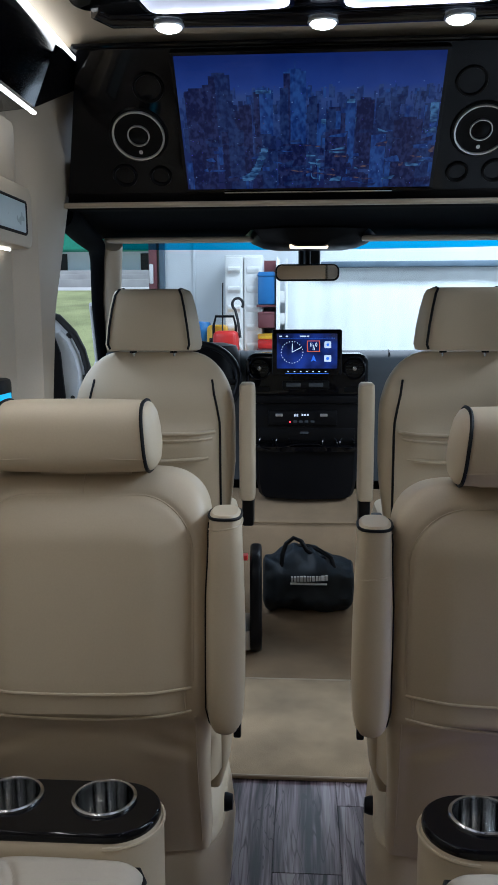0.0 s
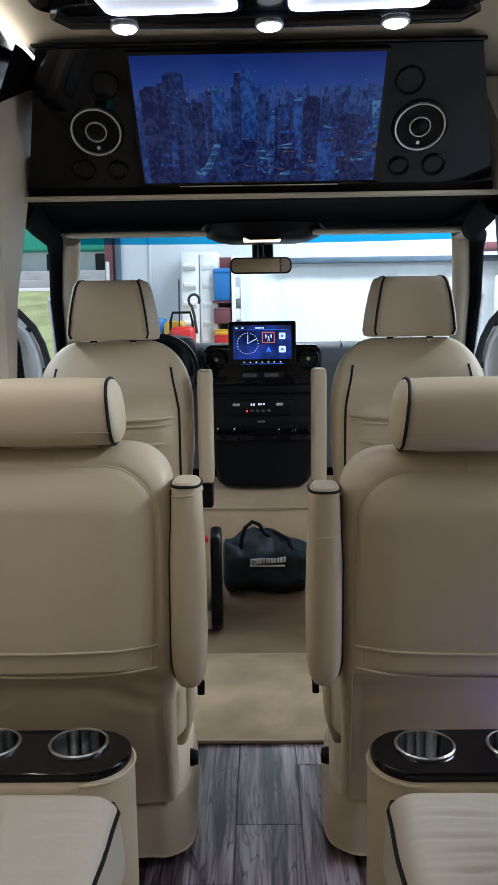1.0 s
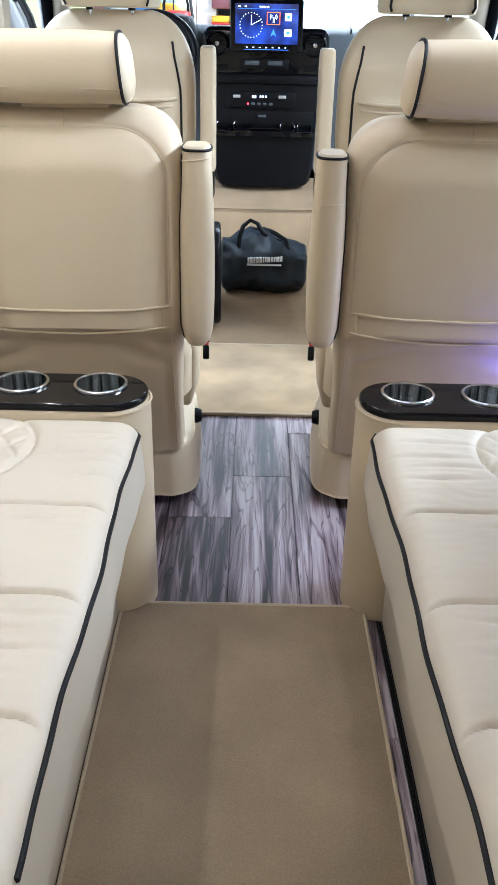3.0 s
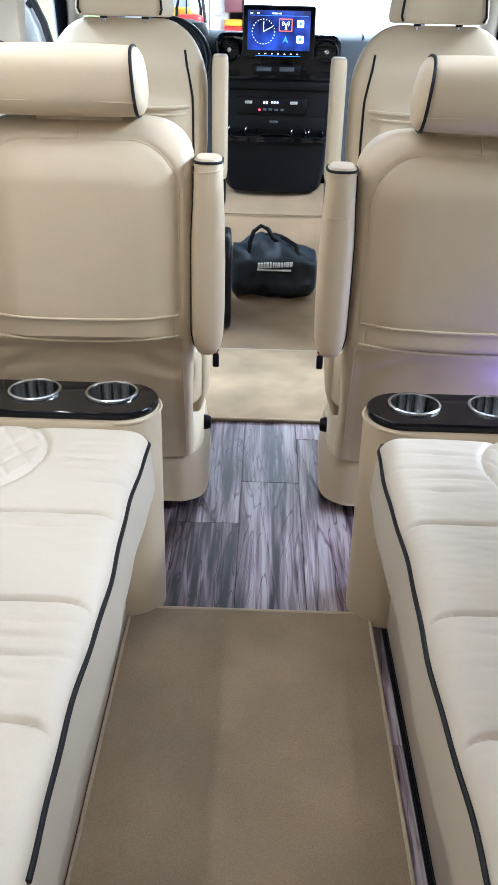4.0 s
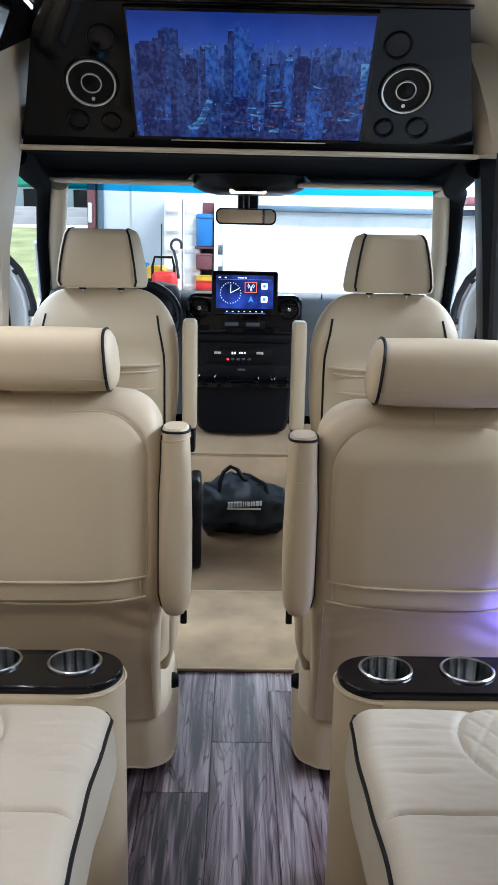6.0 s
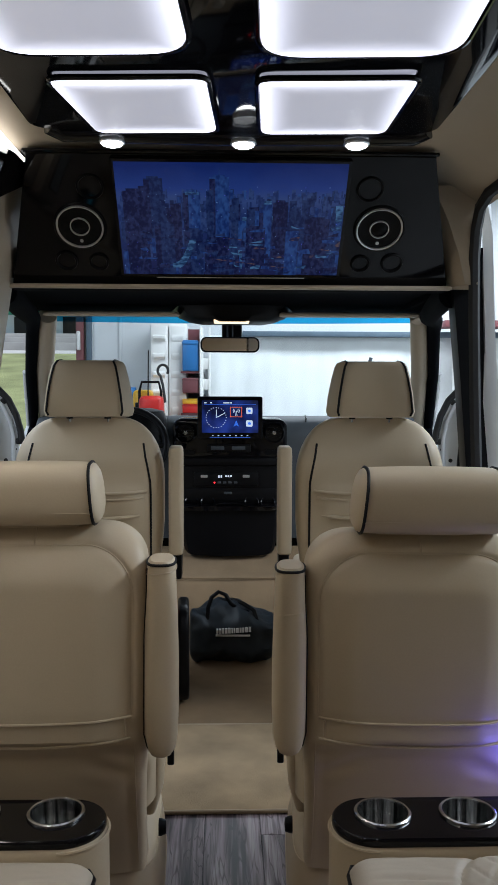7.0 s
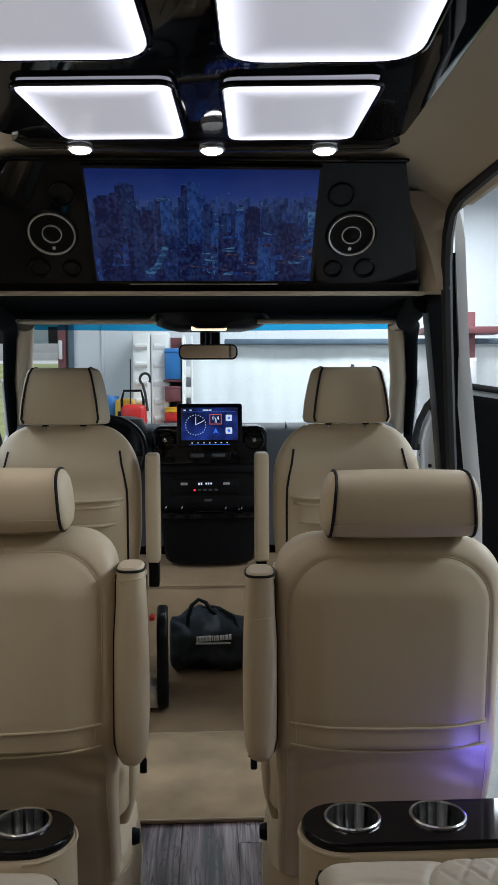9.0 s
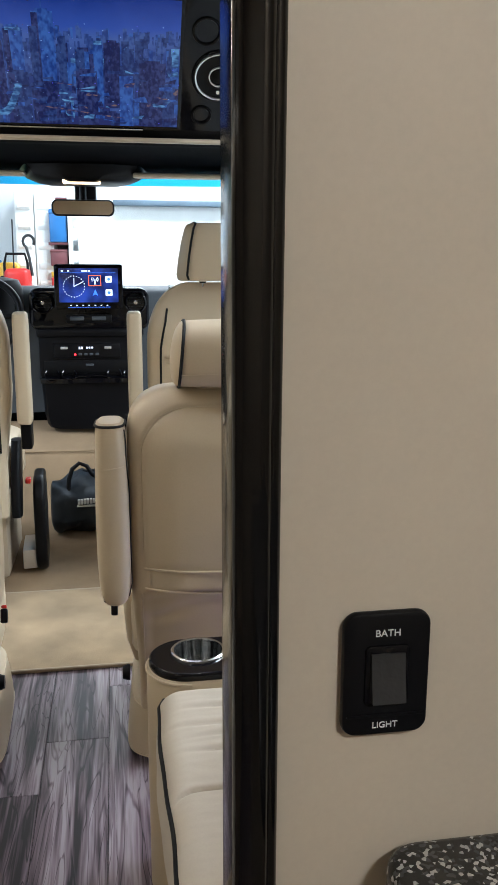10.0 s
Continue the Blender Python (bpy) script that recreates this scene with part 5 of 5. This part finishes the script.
# ---- along the top of the windscreen ----
for x0, x1 in ((-0.84, -0.225), (0.235, 0.885)):
    vi = thing("sun_visor", "beige folded-up sun visor above the windscreen", "sun visor", pose((x0 + x1) / 2, 3.86, 1.612, 3, 0, 0), "sun visors")
    part("pad", extrude(rrect(x1 - x0, 0.17, 0.03), 0.019, pose(0, -0.06, -0.009), 0.008, 3), VINYL, vi)
    part("hinge", box(-0.02, 0.02, 0.015, 0.035, 0.0, 0.02, 0.004), BLACKPL, vi)
ov = thing("overhead_console", "black overhead console with a lit warm map lamp", "overhead console", pose(0.02, 3.85, 1.60))
part("shell", loft([[(x * w, y, z) for x, y in ((-1, 0.08), (-0.8, -0.10), (-0.35, -0.16), (0.35, -0.16), (0.8, -0.10), (1, 0.08))] for z, w in ((-0.03, 0.14), (-0.02, 0.2), (0.0, 0.25), (0.045, 0.30))]), BLACKPL, ov)
part("map_lamp", box(-0.085, 0.075, -0.150, -0.10, -0.036, -0.010, 0.006), LAMPWARM, ov, "glowing warm lamp")
part("sensor_cover", box(-0.05, 0.05, 0.20, 0.28, -0.09, 0.0, 0.015), BLACKPL, ov)
mr = thing("rear_view_mirror", "black framed rear view mirror on the windscreen", "mirror", pose(0.010, 3.94, 1.478, 0, 0, 0))
part("shell", extrude(rrect(0.284, 0.074, 0.028, 8), 0.03, XZ, 0.008, 3), BLACKPL, mr)
part("mirror_glass", extrude(rrect(0.268, 0.060, 0.022, 8), 0.002, Matrix.Translation((0, -0.001, 0)) @ XZ), MIRROR, mr)
part("stem", tube([(0, 0.02, 0.03), (0, 0.05, 0.09), (0, 0.04, 0.13)], 0.016, 10), BLACKPL, mr)

# ---- cab doors, standing open ----
def cab_door(side):
    d = thing("cab_door", "white van cab door standing open, black seal and trim", "door", pose(side * 1.045 + 0.012, 4.12, 0, 0, 0, side * -14), "open cab doors")
    # inner skin seen edge-on from the cabin; it runs outwards from the hinge
    out = [(0.0, 0.05), (0.0, 0.80), (0.02, 1.05), (0.06, 1.20), (0.13, 1.28), (0.22, 1.31), (0.95, 1.20), (1.0, 1.1), (1.0, 0.15), (0.9, 0.03)]
    part("panel", extrude([(side * x, z) for x, z in out], 0.06, XZ, 0.012), WHITEPAINT, d)
    seal = ((0.0, 1.00), (0.004, 1.05), (0.024, 1.13), (0.062, 1.21), (0.13, 1.285), (0.22, 1.315), (0.9, 1.21))
    part("edge_seal", tube([(side * x, -0.006, z) for x, z in seal], 0.017, 10), RUBBER, d, "black rubber seal")
    part("seal_foot", box(min(side * -0.012, side * 0.028), max(side * -0.012, side * 0.028), -0.016, 0.0, 0.985, 1.015, 0.005), RUBBER, d)
    ridge = ((0.045, 0.30), (0.042, 0.85), (0.038, 1.02), (0.055, 1.10), (0.09, 1.18), (0.13, 1.22))
    part("pressed_ridge", tube([(side * x, 0.001, z) for x, z in ridge], 0.012, 10), WHITEPAINT, d)
    part("inner_trim", extrude([(side * x, z) for x, z in ((0.112, 0.15), (0.105, 0.85), (0.125, 1.12), (0.16, 1.23), (0.24, 1.27), (0.93, 1.16), (0.93, 0.15))], 0.05, Matrix.Translation((0, -0.05, 0)) @ XZ, 0.012), BLACKPL, d, "black inner trim")
    for px_, pz_, s in ((0.078, 0.905, 1.0), (0.030, 0.960, 0.6), (0.085, 1.20, 1.5)):
        part("hole_plug", lathe([(0.0, 0.005 * s), (0.008 * s, 0.004 * s), (0.0105 * s, 0.0)], 16), RUBBER, d, "black plug", at=pose(side * px_, 0.0, pz_, 90, 0, 0))
    part("hinge", box(min(0, side * -0.05), max(0, side * -0.05), 0.0, 0.05, 0.55, 0.65, 0.008), WHITEPAINT, d)


cab_door(-1)
cab_door(1)

# ---- bag and footrest in the cab ----
bag = thing("duffel_bag", "dark nylon duffel bag with white print on the cab floor", "bag", pose(0.022, 3.735, 0.012) @ Matrix.Diagonal((0.98, 0.86, 0.88, 1)))
rings = []
for x in np.linspace(-0.2, 0.2, 45):
    e_ = abs(x) / 0.2
    s = max(0.0, 1 - e_ ** 9) ** 0.5 * 0.30 + 0.70
    ring = []
    for a, b_, _ in sq(0.150 * s, 0.150 * s, 2.4, 56):
        crease = 0.013 * math.sin(22 * x + 9 * a + 3 * noise.noise(Vector((x * 8, a * 6, 0.5)))) * smoothstep(-0.05, 0.1, a)
        lump = 0.030 * noise.noise(Vector((x * 9, a * 9, b_ * 7))) + 0.014 * noise.noise(Vector((x * 24, a * 20, b_ * 16)))
        rad = 1 + (crease + lump) / 0.15
        sag = 0.035 * smoothstep(0.02, 0.15, a) * (0.4 + smoothstep(0.0, 0.2, x))
        ring.append((x, b_ * rad * (1.06 if a < -0.05 else 1.0), max(0.0, 0.150 + a * rad - sag)))
    rings.append(ring)
part("body", loft(rings), NYLON, bag)
for pts in ([(-0.118, -0.10, 0.235), (-0.114, -0.085, 0.295), (-0.098, -0.07, 0.345), (-0.066, -0.06, 0.372), (-0.032, -0.06, 0.356), (-0.008, -0.07, 0.312), (0.03, -0.075, 0.285), (0.075, -0.085, 0.270)],
            [(-0.11, 0.06, 0.27), (-0.06, 0.03, 0.305), (0.0, -0.01, 0.318), (0.05, -0.04, 0.305), (0.10, -0.07, 0.275), (0.115, -0.10, 0.225)]):
    part("handle", tube(pts, 0.0105, 10), BLACKPL, bag, "webbing handle")
rnd = random.Random(3)
x = -0.075
while x < 0.085:
    w = rnd.uniform(0.010, 0.018)
    part("print_bar", box(x, x + w - 0.003, -0.172, -0.150, 0.185 + 0.08 * x, 0.21 + 0.08 * x, 0.001), WHITEPRINT, bag, "white printed bar")
    x += w
part("print_line", box(-0.078, 0.08, -0.173, -0.150, 0.168, 0.174, 0.001), WHITEPRINT, bag, "white printed line")

fr = thing("folded_footrest", "black padded panel standing on edge beside the bag", "footrest", pose(-0.183, 3.28, 0.012, 0, 0, 3))
part("pad", extrude(rrect(0.30, 0.39, 0.10, 10, 0.0, 0.20), 0.045, Matrix(((0, 0, 1, -0.022), (1, 0, 0, 0), (0, 1, 0, 0), (0, 0, 0, 1))), 0.014, 3), BLACKPL, fr)
part("bracket", box(-0.075, -0.02, -0.10, 0.10, 0.02, 0.10, 0.006), RING, fr, "grey metal bracket")

# ---- partition, switch and counter beside the walkway ----
setting("partition_right", box(0.2035, 0.80, 0.305, 0.345, 0, 1.93), WALLCLOTH, "taupe partition wall beside the walkway")
setting("partition_left", box(-0.765, -0.43, 0.305, 0.345, 0, 1.86), WALLCLOTH, "taupe partition wall beside the walkway")
jt = thing("door_jamb", "black gloss moulded door jamb on the partition edge", "door jamb", pose(0, 0, 0))
part("post", loft([[(x, y, z) for x, y in rrect(w, 0.046, 0.006, 5, 0.1875 + w / 2, 0.313)] for z, w in ((0.0, 0.0165), (0.9, 0.0172), (1.15, 0.0176), (1.3, 0.0180), (1.45, 0.0192), (1.93, 0.0215))]), JAMB, jt)
part("bead", tube([(0.2045, 0.300, 0.0), (0.2052, 0.300, 1.15), (0.206, 0.300, 1.35), (0.2095, 0.300, 1.93)], 0.005, 10), JAMB, jt, "rounded black bead")
jl = thing("door_jamb", "black gloss moulded door jamb on the partition edge", "door jamb", pose(0, 0, 0))
part("post", extrude(rrect(0.024, 0.062, 0.008, 5, -0.425, 0.321), 1.88), GLOSS, jl)

ls = thing("light_switch", "black rocker switch plate lettered BATH LIGHT", "light switch", pose(0.2625, 0.305, 1.045) @ Matrix.Diagonal((0.915, 0.915, 0.915, 1)))
TOWARD = Matrix(((1, 0, 0, 0), (0, 0, -1, 0), (0, 1, 0, 0), (0, 0, 0, 1)))
part("plate", extrude(rrect(0.047, 0.069, 0.008, 6), 0.006, TOWARD, 0.002), BLACKPL, ls)
part("surround", extrude(rrect(0.024, 0.034, 0.003, 4), 0.0075, TOWARD, 0.001), GLOSS, ls)
part("rocker", loft([[(-0.009, -0.006, -0.013), (0.009, -0.006, -0.013), (0.009, -0.013, -0.013), (-0.009, -0.013, -0.013)], [(-0.009, -0.006, 0.0), (0.009, -0.006, 0.0), (0.009, -0.010, 0.0), (-0.009, -0.010, 0.0)], [(-0.009, -0.006, 0.013), (0.009, -0.006, 0.013), (0.009, -0.0085, 0.013), (-0.009, -0.0085, 0.013)]]), RUBBER, ls, "dark grey rocker")
part("ridge", box(-0.021, 0.021, -0.0075, -0.005, -0.0232, -0.0222, 0.0003), BLACKPL, ls)


def lettering(text, parent, m, size):
    cu = bpy.data.curves.new("lettering", "FONT")
    cu.body, cu.size, cu.align_x, cu.align_y, cu.extrude = text, size, "CENTER", "CENTER", 0.0002
    cu.materials.append(WHITEPRINT)
    ob = new("lettering", cu)
    ob.matrix_basis = m
    ob.parent = parent
    ob["label"] = "white lettering " + text
    return ob


lettering("BATH", ls, pose(0, -0.0063, 0.0235, 90, 0, 0), 0.0054)
lettering("LIGHT", ls, pose(0, -0.0063, -0.0285, 90, 0, 0), 0.0050)

kc = thing("counter", "black speckled countertop on a beige cabinet", "counter", pose(0, 0, 0))
part("worktop", extrude(rrect(0.54, 0.66, 0.02, 6, 0.5325, -0.026), 0.03, pose(0, 0, 0.921), 0.006, 3), GRANITE, kc, "black speckled worktop")
part("cabinet", box(0.285, 0.795, -0.34, 0.30, 0.0, 0.921, 0.004), VINYL, kc)

# ---- the workshop outside ----
setting("ground", box(-60, 60, -40, 90, -0.80, -0.70), CONCRETE, "pale workshop floor and yard")
WY = 8.0
setting("workshop_wall_front", joined(box(-1.34, 3.4, WY, WY + 0.12, -0.7, 3.3)), STEELWALL, "white sheet steel workshop wall")
setting("workshop_wall_right", box(4.6, 4.72, -5, WY, -0.7, 3.3), STEELWALL, "white sheet steel workshop wall")
setting("workshop_roof", box(-3.4, 4.8, -5, WY + 0.2, 3.3, 3.4), STEELWALL, "pale workshop roof")
setting("workshop_wall_rear", box(-3.4, 4.8, -5.1, -5, -0.7, 3.3), STEELWALL, "white sheet steel workshop wall")
for x in (-0.72 - 0.30,):
    setting("wall_rib", box(x - 0.012, x + 0.012, WY - 0.014, WY, -0.7, 3.3, 0.003), STEELWALL, "joint cover on the steel wall")
setting("door_post", box(-1.43, -1.36, WY - 0.1, WY + 0.1, -0.7, 3.3, 0.01), MAROON, "maroon steel door post")
setting("door_track", box(-1.34, -1.29, WY - 0.06, WY - 0.002, -0.7, 3.3, 0.008), BEAMSTEEL, "grey steel door track")
setting("post_lamp", box(-1.415, -1.385, WY - 0.16, WY - 0.1, 1.60, 1.78, 0.01), WHITEPL, "small white box on the door post")
# white sheeting behind the van nose, hung in soft folds under a dark beam
rows = []
for z in np.linspace(-0.6, 1.74, 8):
    rows.append([(x, WY - 0.25 + 0.006 * math.sin(x * 9 + 1.9 * math.sin(x * 3.1)) + 0.002 * math.sin(x * 37 + z), z) for x in np.linspace(-0.165, 3.3, 220)])
cur = thing("plastic_curtain", "white translucent plastic sheet curtain under a dark beam", "curtain", pose(0, 0, 0))
part("sheet", loft(rows, closed=False), SHEET, cur)
setting("beam", box(0.15, 3.4, WY - 0.36, WY - 0.2, 1.725, 1.775, 0.008), BEAMSTEEL, "dark steel beam above the curtain")

cab = thing("storage_cabinet", "white resin storage cabinet with louvred door ajar", "cabinet", pose(-0.525, WY - 0.30, -0.7))
part("body", box(-0.165, 0.165, -0.16, 0.28, 0, 2.53, 0.012), WHITEPL, cab)
for s in (-1, 1):
    dr = part("door", box(s * 0.083 - 0.078, s * 0.083 + 0.078, -0.185, -0.16, 0.02, 2.51, 0.008), WHITEPL, cab)
    for k in range(14):
        part("louvre", loft([[(s * 0.083 - 0.052, -0.186, z), (s * 0.083 + 0.052, -0.186, z), (s * 0.083 + 0.052, -0.186 - d, z), (s * 0.083 - 0.052, -0.186 - d, z)] for z, d in ((2.37 - 0.165 * k, 0.002), (2.395 - 0.165 * k, 0.030 if s < 0 else 0.010), (2.415 - 0.165 * k, 0.030 if s < 0 else 0.010), (2.43 - 0.165 * k, 0.002))]), WHITEPL, dr)
part("handle", box(0.125, 0.15, -0.20, -0.18, 1.55, 1.67, 0.005), MAROON, cab, "dark handle")

sh = thing("storage_shelf", "open shelf with stacked boxes beside the cabinet", "shelf", pose(-0.325, WY - 0.42, -0.7))
part("side", box(0.085, 0.10, -0.15, 0.28, 0, 2.5, 0.004), WHITEPL, sh)
part("back", box(-0.085, 0.085, 0.26, 0.28, 0, 2.5), MAROON, sh)
for z in (0.7, 1.15, 1.42, 1.72, 2.1):
    part("board", box(-0.085, 0.085, -0.12, 0.26, z - 0.02, z, 0.003), MAROON, sh)
for nm, z0, z1, mt, lb in (("blue_bin", 2.1, 2.38, BLUEPL, "blue plastic bin on the shelf"), ("red_bin", 1.90, 2.04, MAROON, "dark red bin on the shelf"), ("folded_cloth", 1.72, 1.80, REDPL, "folded red cloth on the shelf"), ("folded_cloth", 1.80, 1.85, YELLOWPL, "folded yellow cloth on the shelf"), ("cardboard_box", 1.42, 1.66, BOXCARD, "brown cardboard box on the shelf"), ("cardboard_box", 1.15, 1.36, BOXCARD, "brown cardboard box on the shelf"), ("cardboard_box", 0.7, 1.05, BOXCARD, "brown cardboard box on the shelf")):
    ob = thing(nm, lb, "storage box", pose(-0.325, WY - 0.42, -0.7 + z0))
    part("body", box(-0.072, 0.075, -0.13, 0.2, 0, z1 - z0, 0.012), mt, ob)
    part("edge", box(-0.075, 0.078, -0.135, 0.205, (z1 - z0) * 0.86, (z1 - z0) * 0.93, 0.003), mt, ob)
sc = thing("steel_shelf", "pale metal rack beside the sheet curtain", "rack", pose(-0.185, WY - 0.36, -0.7))
for x in (-0.035, 0.03):
    part("upright", box(x - 0.009, x + 0.009, -0.02, 0.02, 0, 2.5, 0.003), WHITEPL, sc)
for k in range(10):
    part("rung", box(-0.035, 0.03, -0.012, 0.012, 0.6 + 0.19 * k, 0.70 + 0.19 * k, 0.003), BOXCARD if k % 4 == 2 else WHITEPL, sc)

pw = thing("pressure_washer", "red pressure washer with black frame and hose", "pressure washer", pose(-0.655, WY - 0.75, -0.58))
part("body", box(-0.105, 0.105, -0.12, 0.12, 1.56, 1.76, 0.045, 3), REDPL, pw)
part("frame", tube([(-0.11, 0.02, -0.12), (-0.11, 0.02, 1.80), (-0.09, 0.02, 1.88), (0.06, 0.02, 1.88), (0.08, 0.02, 1.80), (0.08, 0.02, -0.12)], 0.012, 8), BLACKPL, pw, "black tube frame")
part("hose", tube([(0.10 + 0.045 * math.cos(a), -0.02, 1.98 + 0.05 * math.sin(a)) for a in np.linspace(-0.6, 4.2, 20)] + [(0.10, -0.02, 1.85), (0.12, -0.02, 1.7)], 0.012, 7), RUBBER, pw, "black hose")
part("lance", tube([(-0.04, 0.03, 1.4), (-0.03, 0.03, 2.16)], 0.006, 7), RUBBER, pw)
part("lower_body", box(-0.16, 0.16, -0.14, 0.14, 0.1, 1.5, 0.04), BLACKPL, pw)
yc_ = thing("yellow_case", "yellow plastic machine case on the workshop floor", "machine", pose(-0.745, WY - 0.6, -0.70))
part("body", box(-0.085, 0.085, -0.1, 0.15, 0, 1.93, 0.04, 3), YELLOWPL, yc_)
part("grip", box(-0.06, 0.06, -0.13, -0.09, 1.76, 1.82, 0.01), BLACKPL, yc_)
bc = thing("blue_drum", "blue plastic drum beside the yellow case", "drum", pose(-0.93, WY - 0.4, -0.7))
part("body", lathe([(0.0, 0), (0.10, 0.0), (0.12, 0.05), (0.12, 1.88), (0.10, 1.95), (0.0, 1.96)], 24), BLUEPL, bc)
bl = thing("floor_machine", "grey stick and base of a floor machine by the curtain", "machine", pose(1.05, WY - 0.8, -0.7))
part("base", box(-0.14, 0.14, -0.12, 0.12, 1.45, 1.66, 0.04), DASH, bl)
part("stand", box(-0.1, 0.1, -0.1, 0.1, 0, 1.45, 0.02), DASH, bl)
part("stick", tube([(0.06, 0, 1.6), (0.16, 0, 2.0), (0.22, 0, 2.22)], 0.016, 8), DASH, bl)
rk = thing("maroon_rack", "maroon rack with white electrical box on the workshop wall", "rack", pose(2.35, WY - 0.5, -0.7))
part("post", box(-0.08, 0.08, -0.08, 0.08, 0, 2.7, 0.005), MAROON, rk)
part("electrical_box", box(-0.30, 0.06, -0.2, -0.08, 1.85, 2.28, 0.012), WHITEPL, rk, "white electrical box")
part("box_door", box(-0.08, 0.05, -0.212, -0.2, 1.88, 2.25, 0.006), RING, rk)
part("shelf_board", box(-0.4, 0.3, -0.2, 0.1, 2.5, 2.56, 0.004), MAROON, rk)

# yard: a grass bank rising to a paved lot, a green canopy behind
bank = [(9.2, -0.72), (10.5, -0.62), (14, 0.3), (20, 1.45), (25, 2.15), (25, -0.75)]
setting("lawn", extrude(bank, 60, Matrix(((0, 0, 1, -45), (1, 0, 0, 0), (0, 1, 0, 0), (0, 0, 0, 1)))), GRASS, "mown green grass bank")
lot = [(25, 2.16), (40, 3.6), (60, 4.0), (60, -0.7), (25, -0.7)]
setting("pavement", extrude(lot, 90, Matrix(((0, 0, 1, -70), (1, 0, 0, 0), (0, 1, 0, 0), (0, 0, 0, 1)))), PAVING, "pale paved lot above the bank")
for k in range(3):
    setting("kerb", box(-30, 5, 26.5 + 4 * k, 26.9 + 4 * k, 2.2 + 0.38 * k, 2.55 + 0.38 * k, 0.02), CONCRETE, "concrete kerb across the lot")
gb = thing("green_building", "low building with a green canopy roof beyond the lot", "building", pose(-9, 44, 3.6))
part("wall", box(-9, 9, 1, 7, 0, 3.0), STEELWALL, gb)
part("roof", box(-10, 10, -0.5, 8, 1.3, 3.4, 0.05), GREENROOF, gb, "green canopy roof")
for k in range(6):
    part("window", box(-7.5 + 2.6 * k, -6.3 + 2.6 * k, 0.94, 1.0, 0.3, 1.2), GLOSS, gb)

# ---- floor planks ----
for i in range(len(XS) - 1):
    x0, x1 = XS[i] + 0.0008, XS[i + 1] - 0.0008
    j = JOINTS.get(i, 0.8)
    ys = [-1.4, j - 1.22, j, min(2.36, j + 1.22)]
    if ys[-1] < 2.35:
        ys.append(2.36)
    for a, c in zip(ys, ys[1:]):
        part("plank", box(x0 - (x0 + x1) / 2, x1 - (x0 + x1) / 2, (a - c) / 2 + 0.0008, (c - a) / 2 - 0.0008, -0.006, 0.0, 0.0008, 1), PLANK, floor, at=pose((x0 + x1) / 2, (a + c) / 2, 0), smooth=False)
